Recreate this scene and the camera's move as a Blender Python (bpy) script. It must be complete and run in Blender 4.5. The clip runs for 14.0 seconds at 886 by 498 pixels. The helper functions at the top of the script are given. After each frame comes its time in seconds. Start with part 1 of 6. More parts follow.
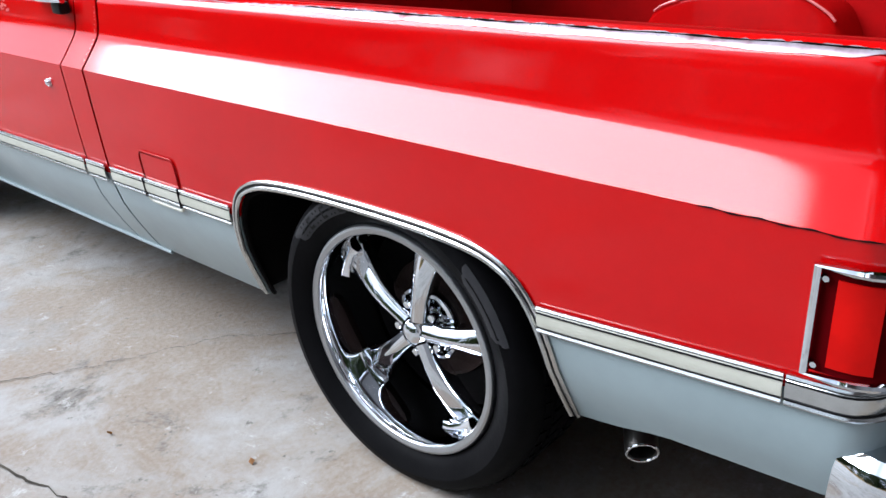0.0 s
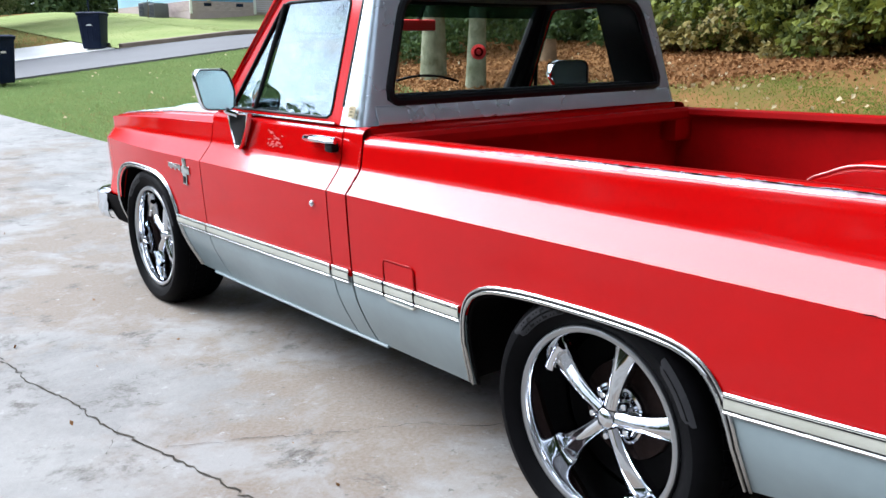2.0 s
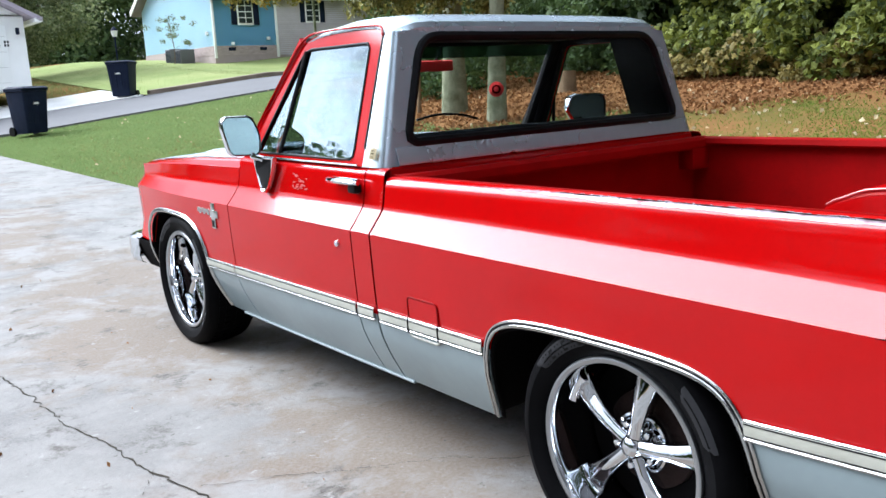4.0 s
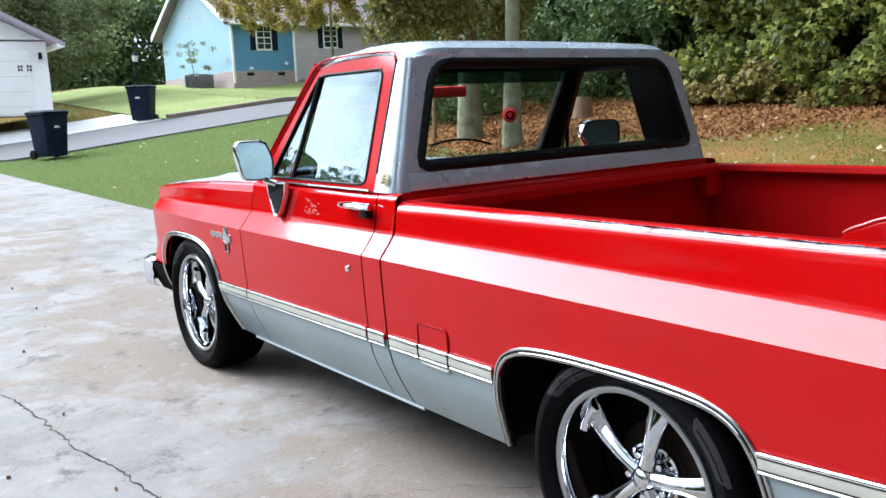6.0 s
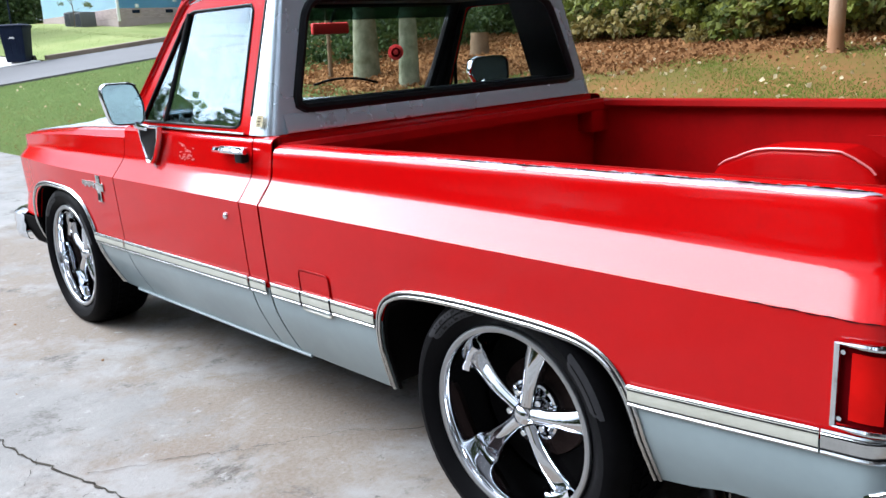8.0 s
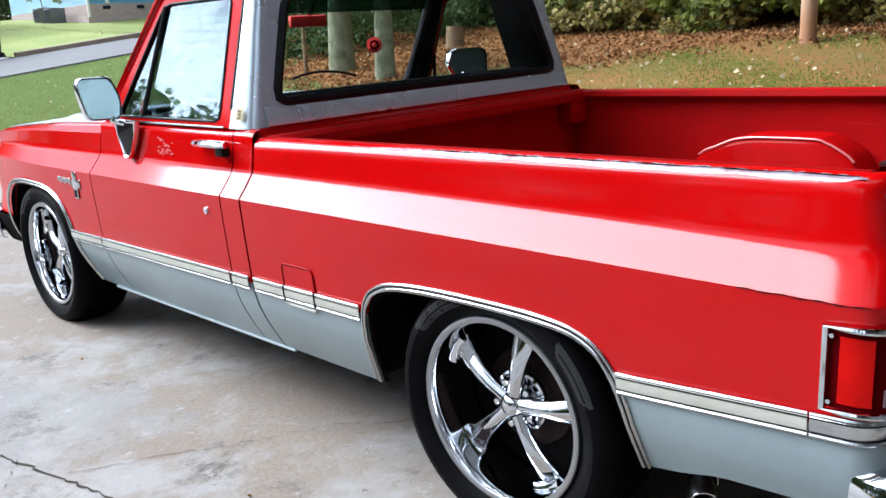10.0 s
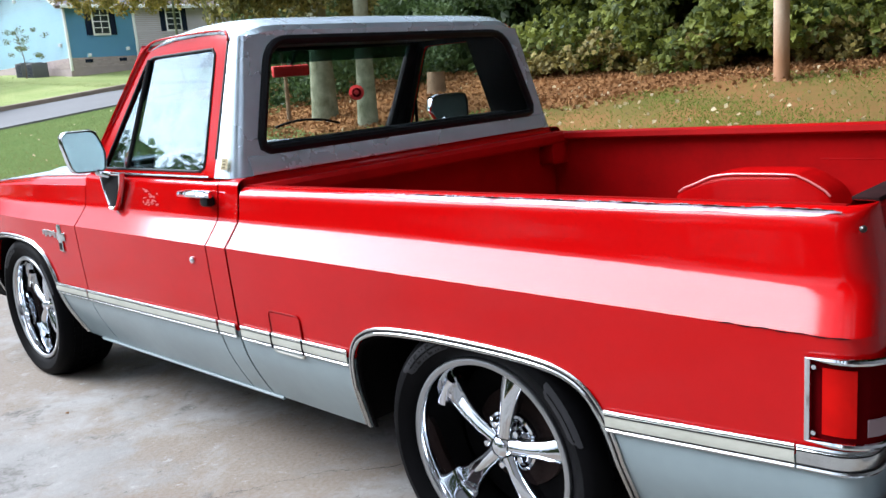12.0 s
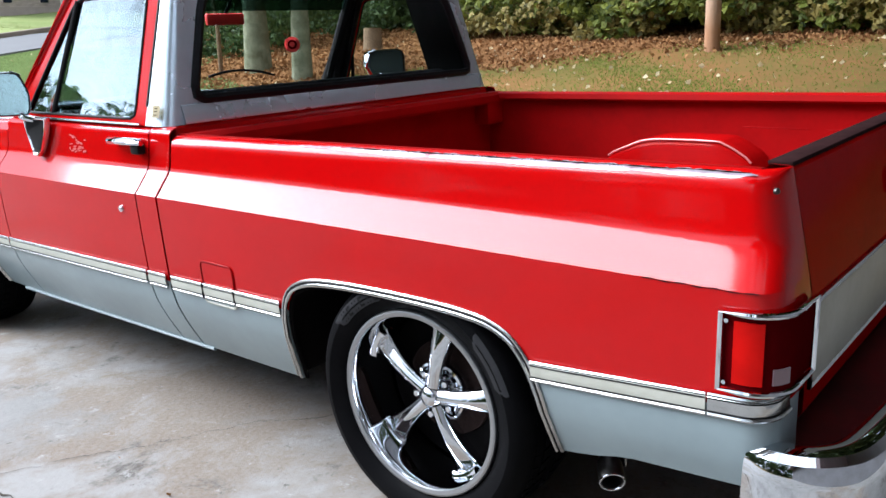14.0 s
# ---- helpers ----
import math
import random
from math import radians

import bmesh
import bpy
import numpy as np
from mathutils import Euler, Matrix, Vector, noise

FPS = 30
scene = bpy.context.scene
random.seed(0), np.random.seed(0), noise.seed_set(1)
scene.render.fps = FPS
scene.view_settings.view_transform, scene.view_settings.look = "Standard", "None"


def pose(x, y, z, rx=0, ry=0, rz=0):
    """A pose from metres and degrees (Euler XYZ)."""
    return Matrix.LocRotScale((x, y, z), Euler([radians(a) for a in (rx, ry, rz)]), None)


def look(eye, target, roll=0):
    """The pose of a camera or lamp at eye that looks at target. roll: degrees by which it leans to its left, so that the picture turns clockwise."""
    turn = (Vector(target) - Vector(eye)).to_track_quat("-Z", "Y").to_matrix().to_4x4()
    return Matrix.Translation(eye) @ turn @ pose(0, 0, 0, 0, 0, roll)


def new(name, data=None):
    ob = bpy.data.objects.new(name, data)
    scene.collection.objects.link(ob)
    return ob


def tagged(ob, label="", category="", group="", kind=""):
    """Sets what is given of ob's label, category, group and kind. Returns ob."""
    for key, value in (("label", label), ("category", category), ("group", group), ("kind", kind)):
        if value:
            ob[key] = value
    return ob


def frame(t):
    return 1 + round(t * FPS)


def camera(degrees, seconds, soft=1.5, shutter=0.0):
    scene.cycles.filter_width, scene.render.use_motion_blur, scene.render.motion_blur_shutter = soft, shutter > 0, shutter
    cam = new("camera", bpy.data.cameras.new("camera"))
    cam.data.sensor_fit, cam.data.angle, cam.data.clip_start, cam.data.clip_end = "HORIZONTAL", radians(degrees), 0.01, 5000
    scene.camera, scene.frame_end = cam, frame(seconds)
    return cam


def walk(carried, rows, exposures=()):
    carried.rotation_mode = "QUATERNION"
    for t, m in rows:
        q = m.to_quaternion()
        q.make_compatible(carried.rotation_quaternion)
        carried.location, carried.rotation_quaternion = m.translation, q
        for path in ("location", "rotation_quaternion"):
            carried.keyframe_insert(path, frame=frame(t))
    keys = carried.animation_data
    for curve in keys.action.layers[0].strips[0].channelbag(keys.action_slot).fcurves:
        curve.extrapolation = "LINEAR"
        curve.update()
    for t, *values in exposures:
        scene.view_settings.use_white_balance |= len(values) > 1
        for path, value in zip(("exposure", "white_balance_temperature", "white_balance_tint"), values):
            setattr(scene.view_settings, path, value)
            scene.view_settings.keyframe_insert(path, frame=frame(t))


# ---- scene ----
cam = camera(55.6, 14.0, soft=1.5)
PATH = [
    (0, (-2.038, -1.124, 1.253), (-0.696, 0.11, 0.431), -3.1),
    (0.5, (-2.214, -1.211, 1.256), (-0.836, 0.03, 0.507), -3.3),
    (1, (-2.352, -1.289, 1.292), (-1.045, 0.06, 0.604), -1.1),
    (1.2, (-2.411, -1.255, 1.312), (-1.086, 0.116, 0.709), -1.2),
    (1.5, (-2.483, -1.314, 1.326), (-1.213, 0.135, 0.791), 0.5),
    (2, (-2.561, -1.307, 1.31), (-1.322, 0.19, 0.838), -0.6),
    (2.5, (-2.6, -1.338, 1.309), (-1.359, 0.176, 0.902), -1.2),
    (3, (-2.582, -1.34, 1.33), (-1.341, 0.176, 0.927), -2.0),
    (3.2, (-2.595, -1.367, 1.331), (-1.375, 0.167, 0.932), -2.6),
    (5.5, (-2.555, -1.355, 1.34), (-1.37, 0.209, 0.954), -2.5),
    (6, (-2.562, -1.36, 1.335), (-1.381, 0.219, 1.0), -2.5),
    (6.5, (-2.553, -1.381, 1.324), (-1.299, 0.142, 0.995), -1.5),
    (7, (-2.539, -1.359, 1.329), (-1.297, 0.159, 0.941), -2.2),
    (7.5, (-2.499, -1.381, 1.324), (-1.221, 0.101, 0.914), -2.4),
    (8, (-2.466, -1.374, 1.33), (-1.141, 0.043, 0.844), -3.1),
    (8.2, (-2.439, -1.352, 1.31), (-1.11, 0.051, 0.795), -3.1),
    (10.5, (-2.484, -1.356, 1.324), (-1.109, 0.016, 0.845), -3.4),
    (11, (-2.482, -1.361, 1.327), (-1.092, 0.014, 0.904), -3.7),
    (11.5, (-2.494, -1.365, 1.329), (-1.089, 0.003, 0.935), -4.3),
    (12, (-2.492, -1.369, 1.325), (-1.087, -0.005, 0.921), -4.7),
    (12.5, (-2.496, -1.367, 1.322), (-1.076, -0.016, 0.925), -3.5),
    (13, (-2.497, -1.391, 1.311), (-1.021, -0.11, 0.885), -4.0),
    (13.5, (-2.517, -1.385, 1.315), (-1.022, -0.152, 0.82), -2.8),
    (14, (-2.525, -1.392, 1.317), (-1.034, -0.159, 0.812), -2.3),
]
walk(cam, [(t, look(eye, target, roll)) for t, eye, target, roll in PATH], exposures=[(0, 0.62, 5750, 10), (14, 0.62, 5750, 10)])

# ---- world, sun ----
world = bpy.data.worlds.new("sky")
scene.world = world
world.use_nodes = True
wn, wl = world.node_tree.nodes, world.node_tree.links
wn.clear()
SUN_EL, SUN_AZ = 43.0, 330.0   # degrees; azimuth clockwise from +y
sky = wn.new("ShaderNodeTexSky")
sky.sky_type, sky.sun_disc = "NISHITA", False
sky.sun_elevation, sky.sun_rotation = radians(SUN_EL), radians(SUN_AZ)
sky.air_density, sky.dust_density = 1.0, 2.0
geo = wn.new("ShaderNodeTexCoord")
cloud = wn.new("ShaderNodeTexNoise")
cloud.inputs["Scale"].default_value = 2.2
cloud.inputs["Detail"].default_value = 6
ramp = wn.new("ShaderNodeValToRGB")
ramp.color_ramp.elements[0].position, ramp.color_ramp.elements[1].position = 0.36, 0.60
mixc = wn.new("ShaderNodeMix")
mixc.data_type = "RGBA"
mixc.inputs[7].default_value = (33.0, 34.5, 36.5, 1)
bg, wout = wn.new("ShaderNodeBackground"), wn.new("ShaderNodeOutputWorld")
bg.inputs["Strength"].default_value = 0.052
wl.new(geo.outputs["Generated"], cloud.inputs["Vector"])
wl.new(cloud.outputs["Fac"], ramp.inputs["Fac"])
wl.new(ramp.outputs["Color"], mixc.inputs[0])
wl.new(sky.outputs["Color"], mixc.inputs[6])
wl.new(mixc.outputs[2], bg.inputs["Color"])
wl.new(bg.outputs["Background"], wout.inputs["Surface"])
sun = new("sun", bpy.data.lights.new("sun", "SUN"))
sun.data.energy, sun.data.angle, sun.data.color = 6.2, radians(46), (1.0, 0.975, 0.95)
_az, _el = radians(SUN_AZ), radians(SUN_EL)
sun.matrix_world = look((math.sin(_az) * math.cos(_el) * 50, math.cos(_az) * math.cos(_el) * 50, math.sin(_el) * 50), (0, 0, 0))

# ---- materials ----
def material(name, base, rough=0.5, metal=0.0, coat=0.0, coat_ior=1.5, var=None, scale=4.0, fine=60.0, bump=0.0, bump_scale=80.0,
             rough_var=0.0, spec=0.5, island=0.0, random_ob=0.0, trans=0.0, ior=1.5):
    """A painted, metal or mineral surface: a base colour that drifts towards var at two scales, with fine relief."""
    m = bpy.data.materials.new(name)
    m.use_nodes = True
    n, l = m.node_tree.nodes, m.node_tree.links
    p = n["Principled BSDF"]
    p.inputs["Base Color"].default_value = (*base, 1)
    p.inputs["Roughness"].default_value = rough
    p.inputs["Metallic"].default_value = metal
    p.inputs["Coat Weight"].default_value = coat
    p.inputs["Coat Roughness"].default_value = 0.09
    p.inputs["Coat IOR"].default_value = coat_ior
    p.inputs["Specular IOR Level"].default_value = spec
    p.inputs["Transmission Weight"].default_value = trans
    p.inputs["IOR"].default_value = ior
    co = n.new("ShaderNodeTexCoord")
    big = n.new("ShaderNodeTexNoise")
    big.inputs["Scale"].default_value, big.inputs["Detail"].default_value = scale, 5
    small = n.new("ShaderNodeTexNoise")
    small.inputs["Scale"].default_value, small.inputs["Detail"].default_value = fine, 3
    l.new(co.outputs["Object"], big.inputs["Vector"])
    l.new(co.outputs["Object"], small.inputs["Vector"])
    if var:
        add = n.new("ShaderNodeMath")
        add.operation = "MULTIPLY_ADD"
        add.inputs[1].default_value = 0.35
        l.new(small.outputs["Fac"], add.inputs[0])
        l.new(big.outputs["Fac"], add.inputs[2])
        r = n.new("ShaderNodeMapRange")
        r.inputs["From Min"].default_value, r.inputs["From Max"].default_value = 0.45, 0.95
        l.new(add.outputs[0], r.inputs["Value"])
        mix = n.new("ShaderNodeMix")
        mix.data_type = "RGBA"
        mix.inputs[6].default_value, mix.inputs[7].default_value = (*base, 1), (*var, 1)
        fac = r.outputs[0]
        if island or random_ob:
            src = n.new("ShaderNodeNewGeometry").outputs["Random Per Island"] if island else n.new("ShaderNodeObjectInfo").outputs["Random"]
            k = n.new("ShaderNodeMix")
            k.data_type = "FLOAT"
            k.inputs[0].default_value = island or random_ob
            l.new(fac, k.inputs[2])
            l.new(src, k.inputs[3])
            fac = k.outputs[0]
        l.new(fac, mix.inputs[0])
        l.new(mix.outputs[2], p.inputs["Base Color"])
    if rough_var:
        rr = n.new("ShaderNodeMapRange")
        rr.inputs["To Min"].default_value, rr.inputs["To Max"].default_value = max(0.02, rough - rough_var), min(1, rough + rough_var)
        l.new(big.outputs["Fac"], rr.inputs["Value"])
        l.new(rr.outputs[0], p.inputs["Roughness"])
    if bump:
        grain = n.new("ShaderNodeTexNoise")
        grain.inputs["Scale"].default_value, grain.inputs["Detail"].default_value = bump_scale, 6
        l.new(co.outputs["Object"], grain.inputs["Vector"])
        b = n.new("ShaderNodeBump")
        b.inputs["Strength"].default_value, b.inputs["Distance"].default_value = bump, 0.02
        l.new(grain.outputs["Fac"], b.inputs["Height"])
        l.new(b.outputs["Normal"], p.inputs["Normal"])
    return m


def pane(name, tint, ior=1.5, gloss=(0.8, 0.8, 0.8)):
    """A thin pane: clear with a tint, and mirror gloss by Fresnel."""
    m = bpy.data.materials.new(name)
    m.use_nodes = True
    n, l = m.node_tree.nodes, m.node_tree.links
    n.clear()
    out, mix = n.new("ShaderNodeOutputMaterial"), n.new("ShaderNodeMixShader")
    t, g, f = n.new("ShaderNodeBsdfTransparent"), n.new("ShaderNodeBsdfGlossy"), n.new("ShaderNodeFresnel")
    t.inputs["Color"].default_value = (*tint, 1)
    g.inputs["Roughness"].default_value = 0.02
    g.inputs["Color"].default_value = (*gloss, 1)
    f.inputs["IOR"].default_value = ior
    l.new(f.outputs[0], mix.inputs[0])
    l.new(t.outputs[0], mix.inputs[1])
    l.new(g.outputs[0], mix.inputs[2])
    l.new(mix.outputs[0], out.inputs["Surface"])
    return m


RED = material("red_paint", (0.385, 0.0005, 0.0007), 0.5, coat=0.80, coat_ior=1.44, var=(0.325, 0.001, 0.0012), scale=2.5, fine=30, rough_var=0.08, spec=0.0)
RED_DULL = material("dull_red_paint", (0.29, 0.0012, 0.0016), 0.5, coat=0.06, var=(0.22, 0.0015, 0.0018), scale=5, fine=50, bump=0.04, bump_scale=40, spec=0.06)
RED_GATE = material("faded_tailgate_paint", (0.33, 0.0012, 0.0014), 0.55, coat=0.16, coat_ior=1.35, var=(0.24, 0.002, 0.002), scale=4, fine=40, rough_var=0.08, spec=0.0)
SILVER = material("grey_lower_paint", (0.240, 0.298, 0.312), 0.38, coat=0.30, var=(0.200, 0.250, 0.262), scale=3, fine=25, rough_var=0.08)
PRIMER = material("weathered_silver_paint", (0.60, 0.69, 0.75), 0.27, metal=0.66, coat=0.12, var=(0.50, 0.585, 0.645), scale=4, fine=30, rough_var=0.06)
CREAM = material("aged_cream_trim", (0.44, 0.44, 0.38), 0.45, var=(0.36, 0.36, 0.30), scale=8, fine=60)
CHROME = material("chrome", (0.70, 0.72, 0.75), 0.03, metal=1.0, rough_var=0.015)
ALU = material("bright_moulding", (0.612, 0.620, 0.612), 0.22, metal=1.0, var=(0.468, 0.476, 0.468), scale=12)
RUBBER = material("tyre_rubber", (0.002, 0.002, 0.0024), 0.55, var=(0.004, 0.004, 0.0045), scale=9, fine=80, bump=0.04, bump_scale=60, spec=0.04)
# lighter rubber: reflected light on the sidewall, put into the colour
SIDEWALL_SHEEN = material("painted_sidewall_sheen", (0.022, 0.022, 0.024), 0.5, var=(0.012, 0.012, 0.014), scale=14, fine=70, spec=0.18)
BLACK = material("black_rubber", (0.003, 0.003, 0.004), 0.5, var=(0.006, 0.006, 0.006), scale=20, spec=0.12)
# near-black: deep shade of wells and underside is put into this colour
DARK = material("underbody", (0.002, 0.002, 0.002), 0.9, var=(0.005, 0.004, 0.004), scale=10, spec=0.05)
RUST = material("rusty_drum", (0.020, 0.011, 0.009), 0.8, var=(0.010, 0.006, 0.005), scale=14, bump=0.2, spec=0.1)
LENS = material("red_lens", (0.46, 0.004, 0.002), 0.25, var=(0.33, 0.003, 0.002), scale=14, spec=0.06)
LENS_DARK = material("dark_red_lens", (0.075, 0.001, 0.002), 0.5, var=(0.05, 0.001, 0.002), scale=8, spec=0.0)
LENS_CLEAR = material("backup_lens", (0.20, 0.12, 0.14), 0.15, coat=0.6)
SEAT = material("interior_vinyl", (0.006, 0.006, 0.0065), 0.6, var=(0.012, 0.0115, 0.0115), scale=9, spec=0.12)
SEAT_BLUE = material("seat_cloth", (0.027, 0.029, 0.034), 0.8, var=(0.017, 0.018, 0.022), scale=10, fine=90, bump=0.1, spec=0.15)
DOOR_LABEL = material("yellowed_sticker", (0.58, 0.50, 0.30), 0.6, var=(0.50, 0.45, 0.30), scale=30)
STICKER = material("red_sticker", (0.85, 0.045, 0.04), 0.5)
LIP = material("satin_rim_lip", (0.40, 0.415, 0.43), 0.30, metal=1.0, rough_var=0.05)
# rail wear, made pale to hold the sky's reflection on the rounded edge too
WORN_GLINT = material("worn_glinting_rail", (0.40, 0.36, 0.40), 0.30, metal=0.7, var=(0.10, 0.02, 0.025), scale=18, fine=60, rough_var=0.1)
SCUFF = material("pale_paint_scuff", (0.46, 0.10, 0.09), 0.6, var=(0.36, 0.015, 0.015), scale=40, fine=160, spec=0.2)
# red paint darkened to maroon: shade between gate and bumper is in the colour
RED_SHADE = material("shaded_red_paint", (0.085, 0.002, 0.004), 0.6, var=(0.04, 0.002, 0.003), scale=6, fine=30, spec=0.15)
# pale pink that paints the sky highlight on a rolled red edge
EDGE_HIGHLIGHT = material("painted_edge_highlight", (0.62, 0.24, 0.22), 0.35, metal=0.3, var=(0.50, 0.12, 0.11), scale=12, fine=50)
GLASS = pane("window_glass", (0.955, 0.972, 0.965), 1.05)
STEEL = material("dull_exhaust_steel", (0.10, 0.095, 0.09), 0.4, metal=0.9, var=(0.05, 0.045, 0.04), scale=20)
SUN_BAND = pane("tinted_sun_band", (0.07, 0.13, 0.12), 1.05)
GATE_EDGE = material("worn_gate_edge", (0.016, 0.008, 0.008), 0.9, var=(0.026, 0.012, 0.012), scale=20, fine=70, spec=0.0)
GLASS_SIDE = pane("tinted_side_glass", (0.42, 0.50, 0.50), 1.42, (0.86, 0.95, 1.0))
CRACK = material("crack_dirt", (0.030, 0.027, 0.023), 0.95, spec=0.05, var=(0.065, 0.058, 0.046), scale=12)
ASPHALT = material("worn_asphalt", (0.128, 0.128, 0.131), 0.9, var=(0.10, 0.10, 0.103), scale=0.5, fine=20, bump=0.1)
SOIL = material("lawn_soil", (0.110, 0.105, 0.030), 0.95, spec=0.02, var=(0.230, 0.105, 0.045), scale=0.9, fine=7, bump=0.3, bump_scale=12)


def concrete_mat():
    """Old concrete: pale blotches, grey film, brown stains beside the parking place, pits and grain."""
    m = bpy.data.materials.new("stained_concrete")
    m.use_nodes = True
    n, l = m.node_tree.nodes, m.node_tree.links
    p = n["Principled BSDF"]
    p.inputs["Roughness"].default_value = 0.8
    p.inputs["Specular IOR Level"].default_value = 0.3
    co = n.new("ShaderNodeTexCoord")

    def tex(scale, detail, rough=0.6, dist=0.0):
        t = n.new("ShaderNodeTexNoise")
        t.inputs["Scale"].default_value, t.inputs["Detail"].default_value = scale, detail
        t.inputs["Roughness"].default_value, t.inputs["Distortion"].default_value = rough, dist
        l.new(co.outputs["Object"], t.inputs["Vector"])
        return t.outputs["Fac"]

    def rng_(src, a, b):
        r = n.new("ShaderNodeMapRange")
        r.inputs["From Min"].default_value, r.inputs["From Max"].default_value = a, b
        l.new(src, r.inputs["Value"])
        return r.outputs[0]

    def mix(fac, a, b):
        x = n.new("ShaderNodeMix")
        x.data_type = "RGBA"
        l.new(fac, x.inputs[0])
        for i, v in ((6, a), (7, b)):
            if isinstance(v, tuple):
                x.inputs[i].default_value = (*v, 1)
            else:
                l.new(v, x.inputs[i])
        return x.outputs[2]

    c = mix(rng_(tex(1.1, 11, 0.74, 0.2), 0.36, 0.64), (0.140, 0.137, 0.131), (0.232, 0.228, 0.215))
    c = mix(rng_(tex(2.6, 11, 0.74, 0.25), 0.52, 0.60), c, (0.135, 0.131, 0.126))
    # tyre dirt and oil have browned the concrete along the parking place
    sep = n.new("ShaderNodeSeparateXYZ")
    l.new(co.outputs["Object"], sep.inputs[0])
    off = n.new("ShaderNodeMath")
    off.operation = "ADD"
    off.inputs[1].default_value = 0.95
    l.new(sep.outputs[0], off.inputs[0])
    far = n.new("ShaderNodeMath")
    far.operation = "ABSOLUTE"
    l.new(off.outputs[0], far.inputs[0])
    near = n.new("ShaderNodeMapRange")
    near.inputs["From Min"].default_value, near.inputs["From Max"].default_value = 0.25, 1.05
    near.inputs["To Min"].default_value, near.inputs["To Max"].default_value = 0.085, -0.065
    l.new(far.outputs[0], near.inputs["Value"])
    soil = n.new("ShaderNodeMath")
    soil.operation = "ADD"
    l.new(tex(0.8, 10, 0.70, 0.3), soil.inputs[0])
    l.new(near.outputs[0], soil.inputs[1])
    c = mix(rng_(soil.outputs[0], 0.475, 0.575), c, (0.156, 0.124, 0.094))
    c = mix(rng_(tex(1.5, 10, 0.70, 0.3), 0.500, 0.615), c, (0.224, 0.218, 0.207))
    c = mix(rng_(tex(5.0, 10, 0.78, 0.1), 0.585, 0.70), c, (0.270, 0.266, 0.252))
    c = mix(rng_(tex(3.4, 9, 0.76, 0.3), 0.555, 0.66), c, (0.062, 0.054, 0.046))
    c = mix(rng_(tex(11.0, 10, 0.82, 0.3), 0.585, 0.65), c, (0.285, 0.284, 0.270))
    c = mix(rng_(tex(16.0, 8, 0.80, 0.2), 0.615, 0.655), c, (0.062, 0.055, 0.045))
    c = mix(rng_(tex(70.0, 3), 0.36, 1.10), c, (0.222, 0.216, 0.202))
    l.new(c, p.inputs["Base Color"])
    b = n.new("ShaderNodeBump")
    b.inputs["Strength"].default_value, b.inputs["Distance"].default_value = 0.35, 0.01
    l.new(tex(35.0, 8, 0.7), b.inputs["Height"])
    l.new(b.outputs["Normal"], p.inputs["Normal"])
    return m


CONCRETE = concrete_mat()

# ---- mesh helpers ----
def empty(name, label, category, group="", m=None):
    ob = new(name)
    ob.empty_display_size = 0.2
    if m is not None:
        ob.matrix_world = m
    return tagged(ob, label, category, group)


def part(name, bm, mat, parent=None, label="", smooth=True, angle=32):
    """Links a bmesh as one mesh object under a thing or a part; with no parent it is a thing."""
    me = bpy.data.meshes.new(name)
    bm.to_mesh(me)
    bm.free()
    me.materials.append(mat)
    if smooth:
        me.polygons.foreach_set("use_smooth", [True] * len(me.polygons))
        me.set_sharp_from_angle(angle=radians(angle))
    ob = new(name, me)
    ob.parent = parent
    return tagged(ob, label)


def sheet(rows, flip=False, closed=False, thick=0.0, bm=None, core=(0, 1.3, 0.45)):
    """A sheet through rows of points (all rows of one length); thick goes towards the core."""
    bm = bm or bmesh.new()
    vs = [[bm.verts.new(p) for p in row] for row in rows]
    faces = []
    for a, b in zip(vs, vs[1:]):
        n = len(a)
        for i in range(n if closed else n - 1):
            q = [a[i], a[(i + 1) % n], b[(i + 1) % n], b[i]]
            if flip:
                q.reverse()
            if len({tuple(round(c, 6) for c in v.co) for v in q}) > 2:
                faces.append(bm.faces.new(q))
    bmesh.ops.remove_doubles(bm, verts=bm.verts[:], dist=1e-5)
    if thick:
        bmesh.ops.recalc_face_normals(bm, faces=bm.faces[:])
        bm.normal_update()
        if sum(f.calc_area() * f.normal.dot(f.calc_center_median() - Vector(core)) for f in bm.faces) < 0:
            bmesh.ops.reverse_faces(bm, faces=bm.faces[:])
            bm.normal_update()
        thicken(bm, thick)
    return bm


def thicken(bm, thick):
    """Gives a sheet a back, offset along the vertex normals, and closes its rim."""
    bm.normal_update()
    front = bm.faces[:]
    twin = {v: bm.verts.new(v.co - v.normal * thick) for v in bm.verts[:]}
    rim = [e for e in bm.edges if len(e.link_faces) == 1]
    ends = [(e.link_loops[0].vert, e.link_loops[0].link_loop_next.vert) for e in rim]
    for f in front:
        bm.faces.new([twin[v] for v in reversed(f.verts)])
    for a, b in ends:
        bm.faces.new((b, a, twin[a], twin[b]))


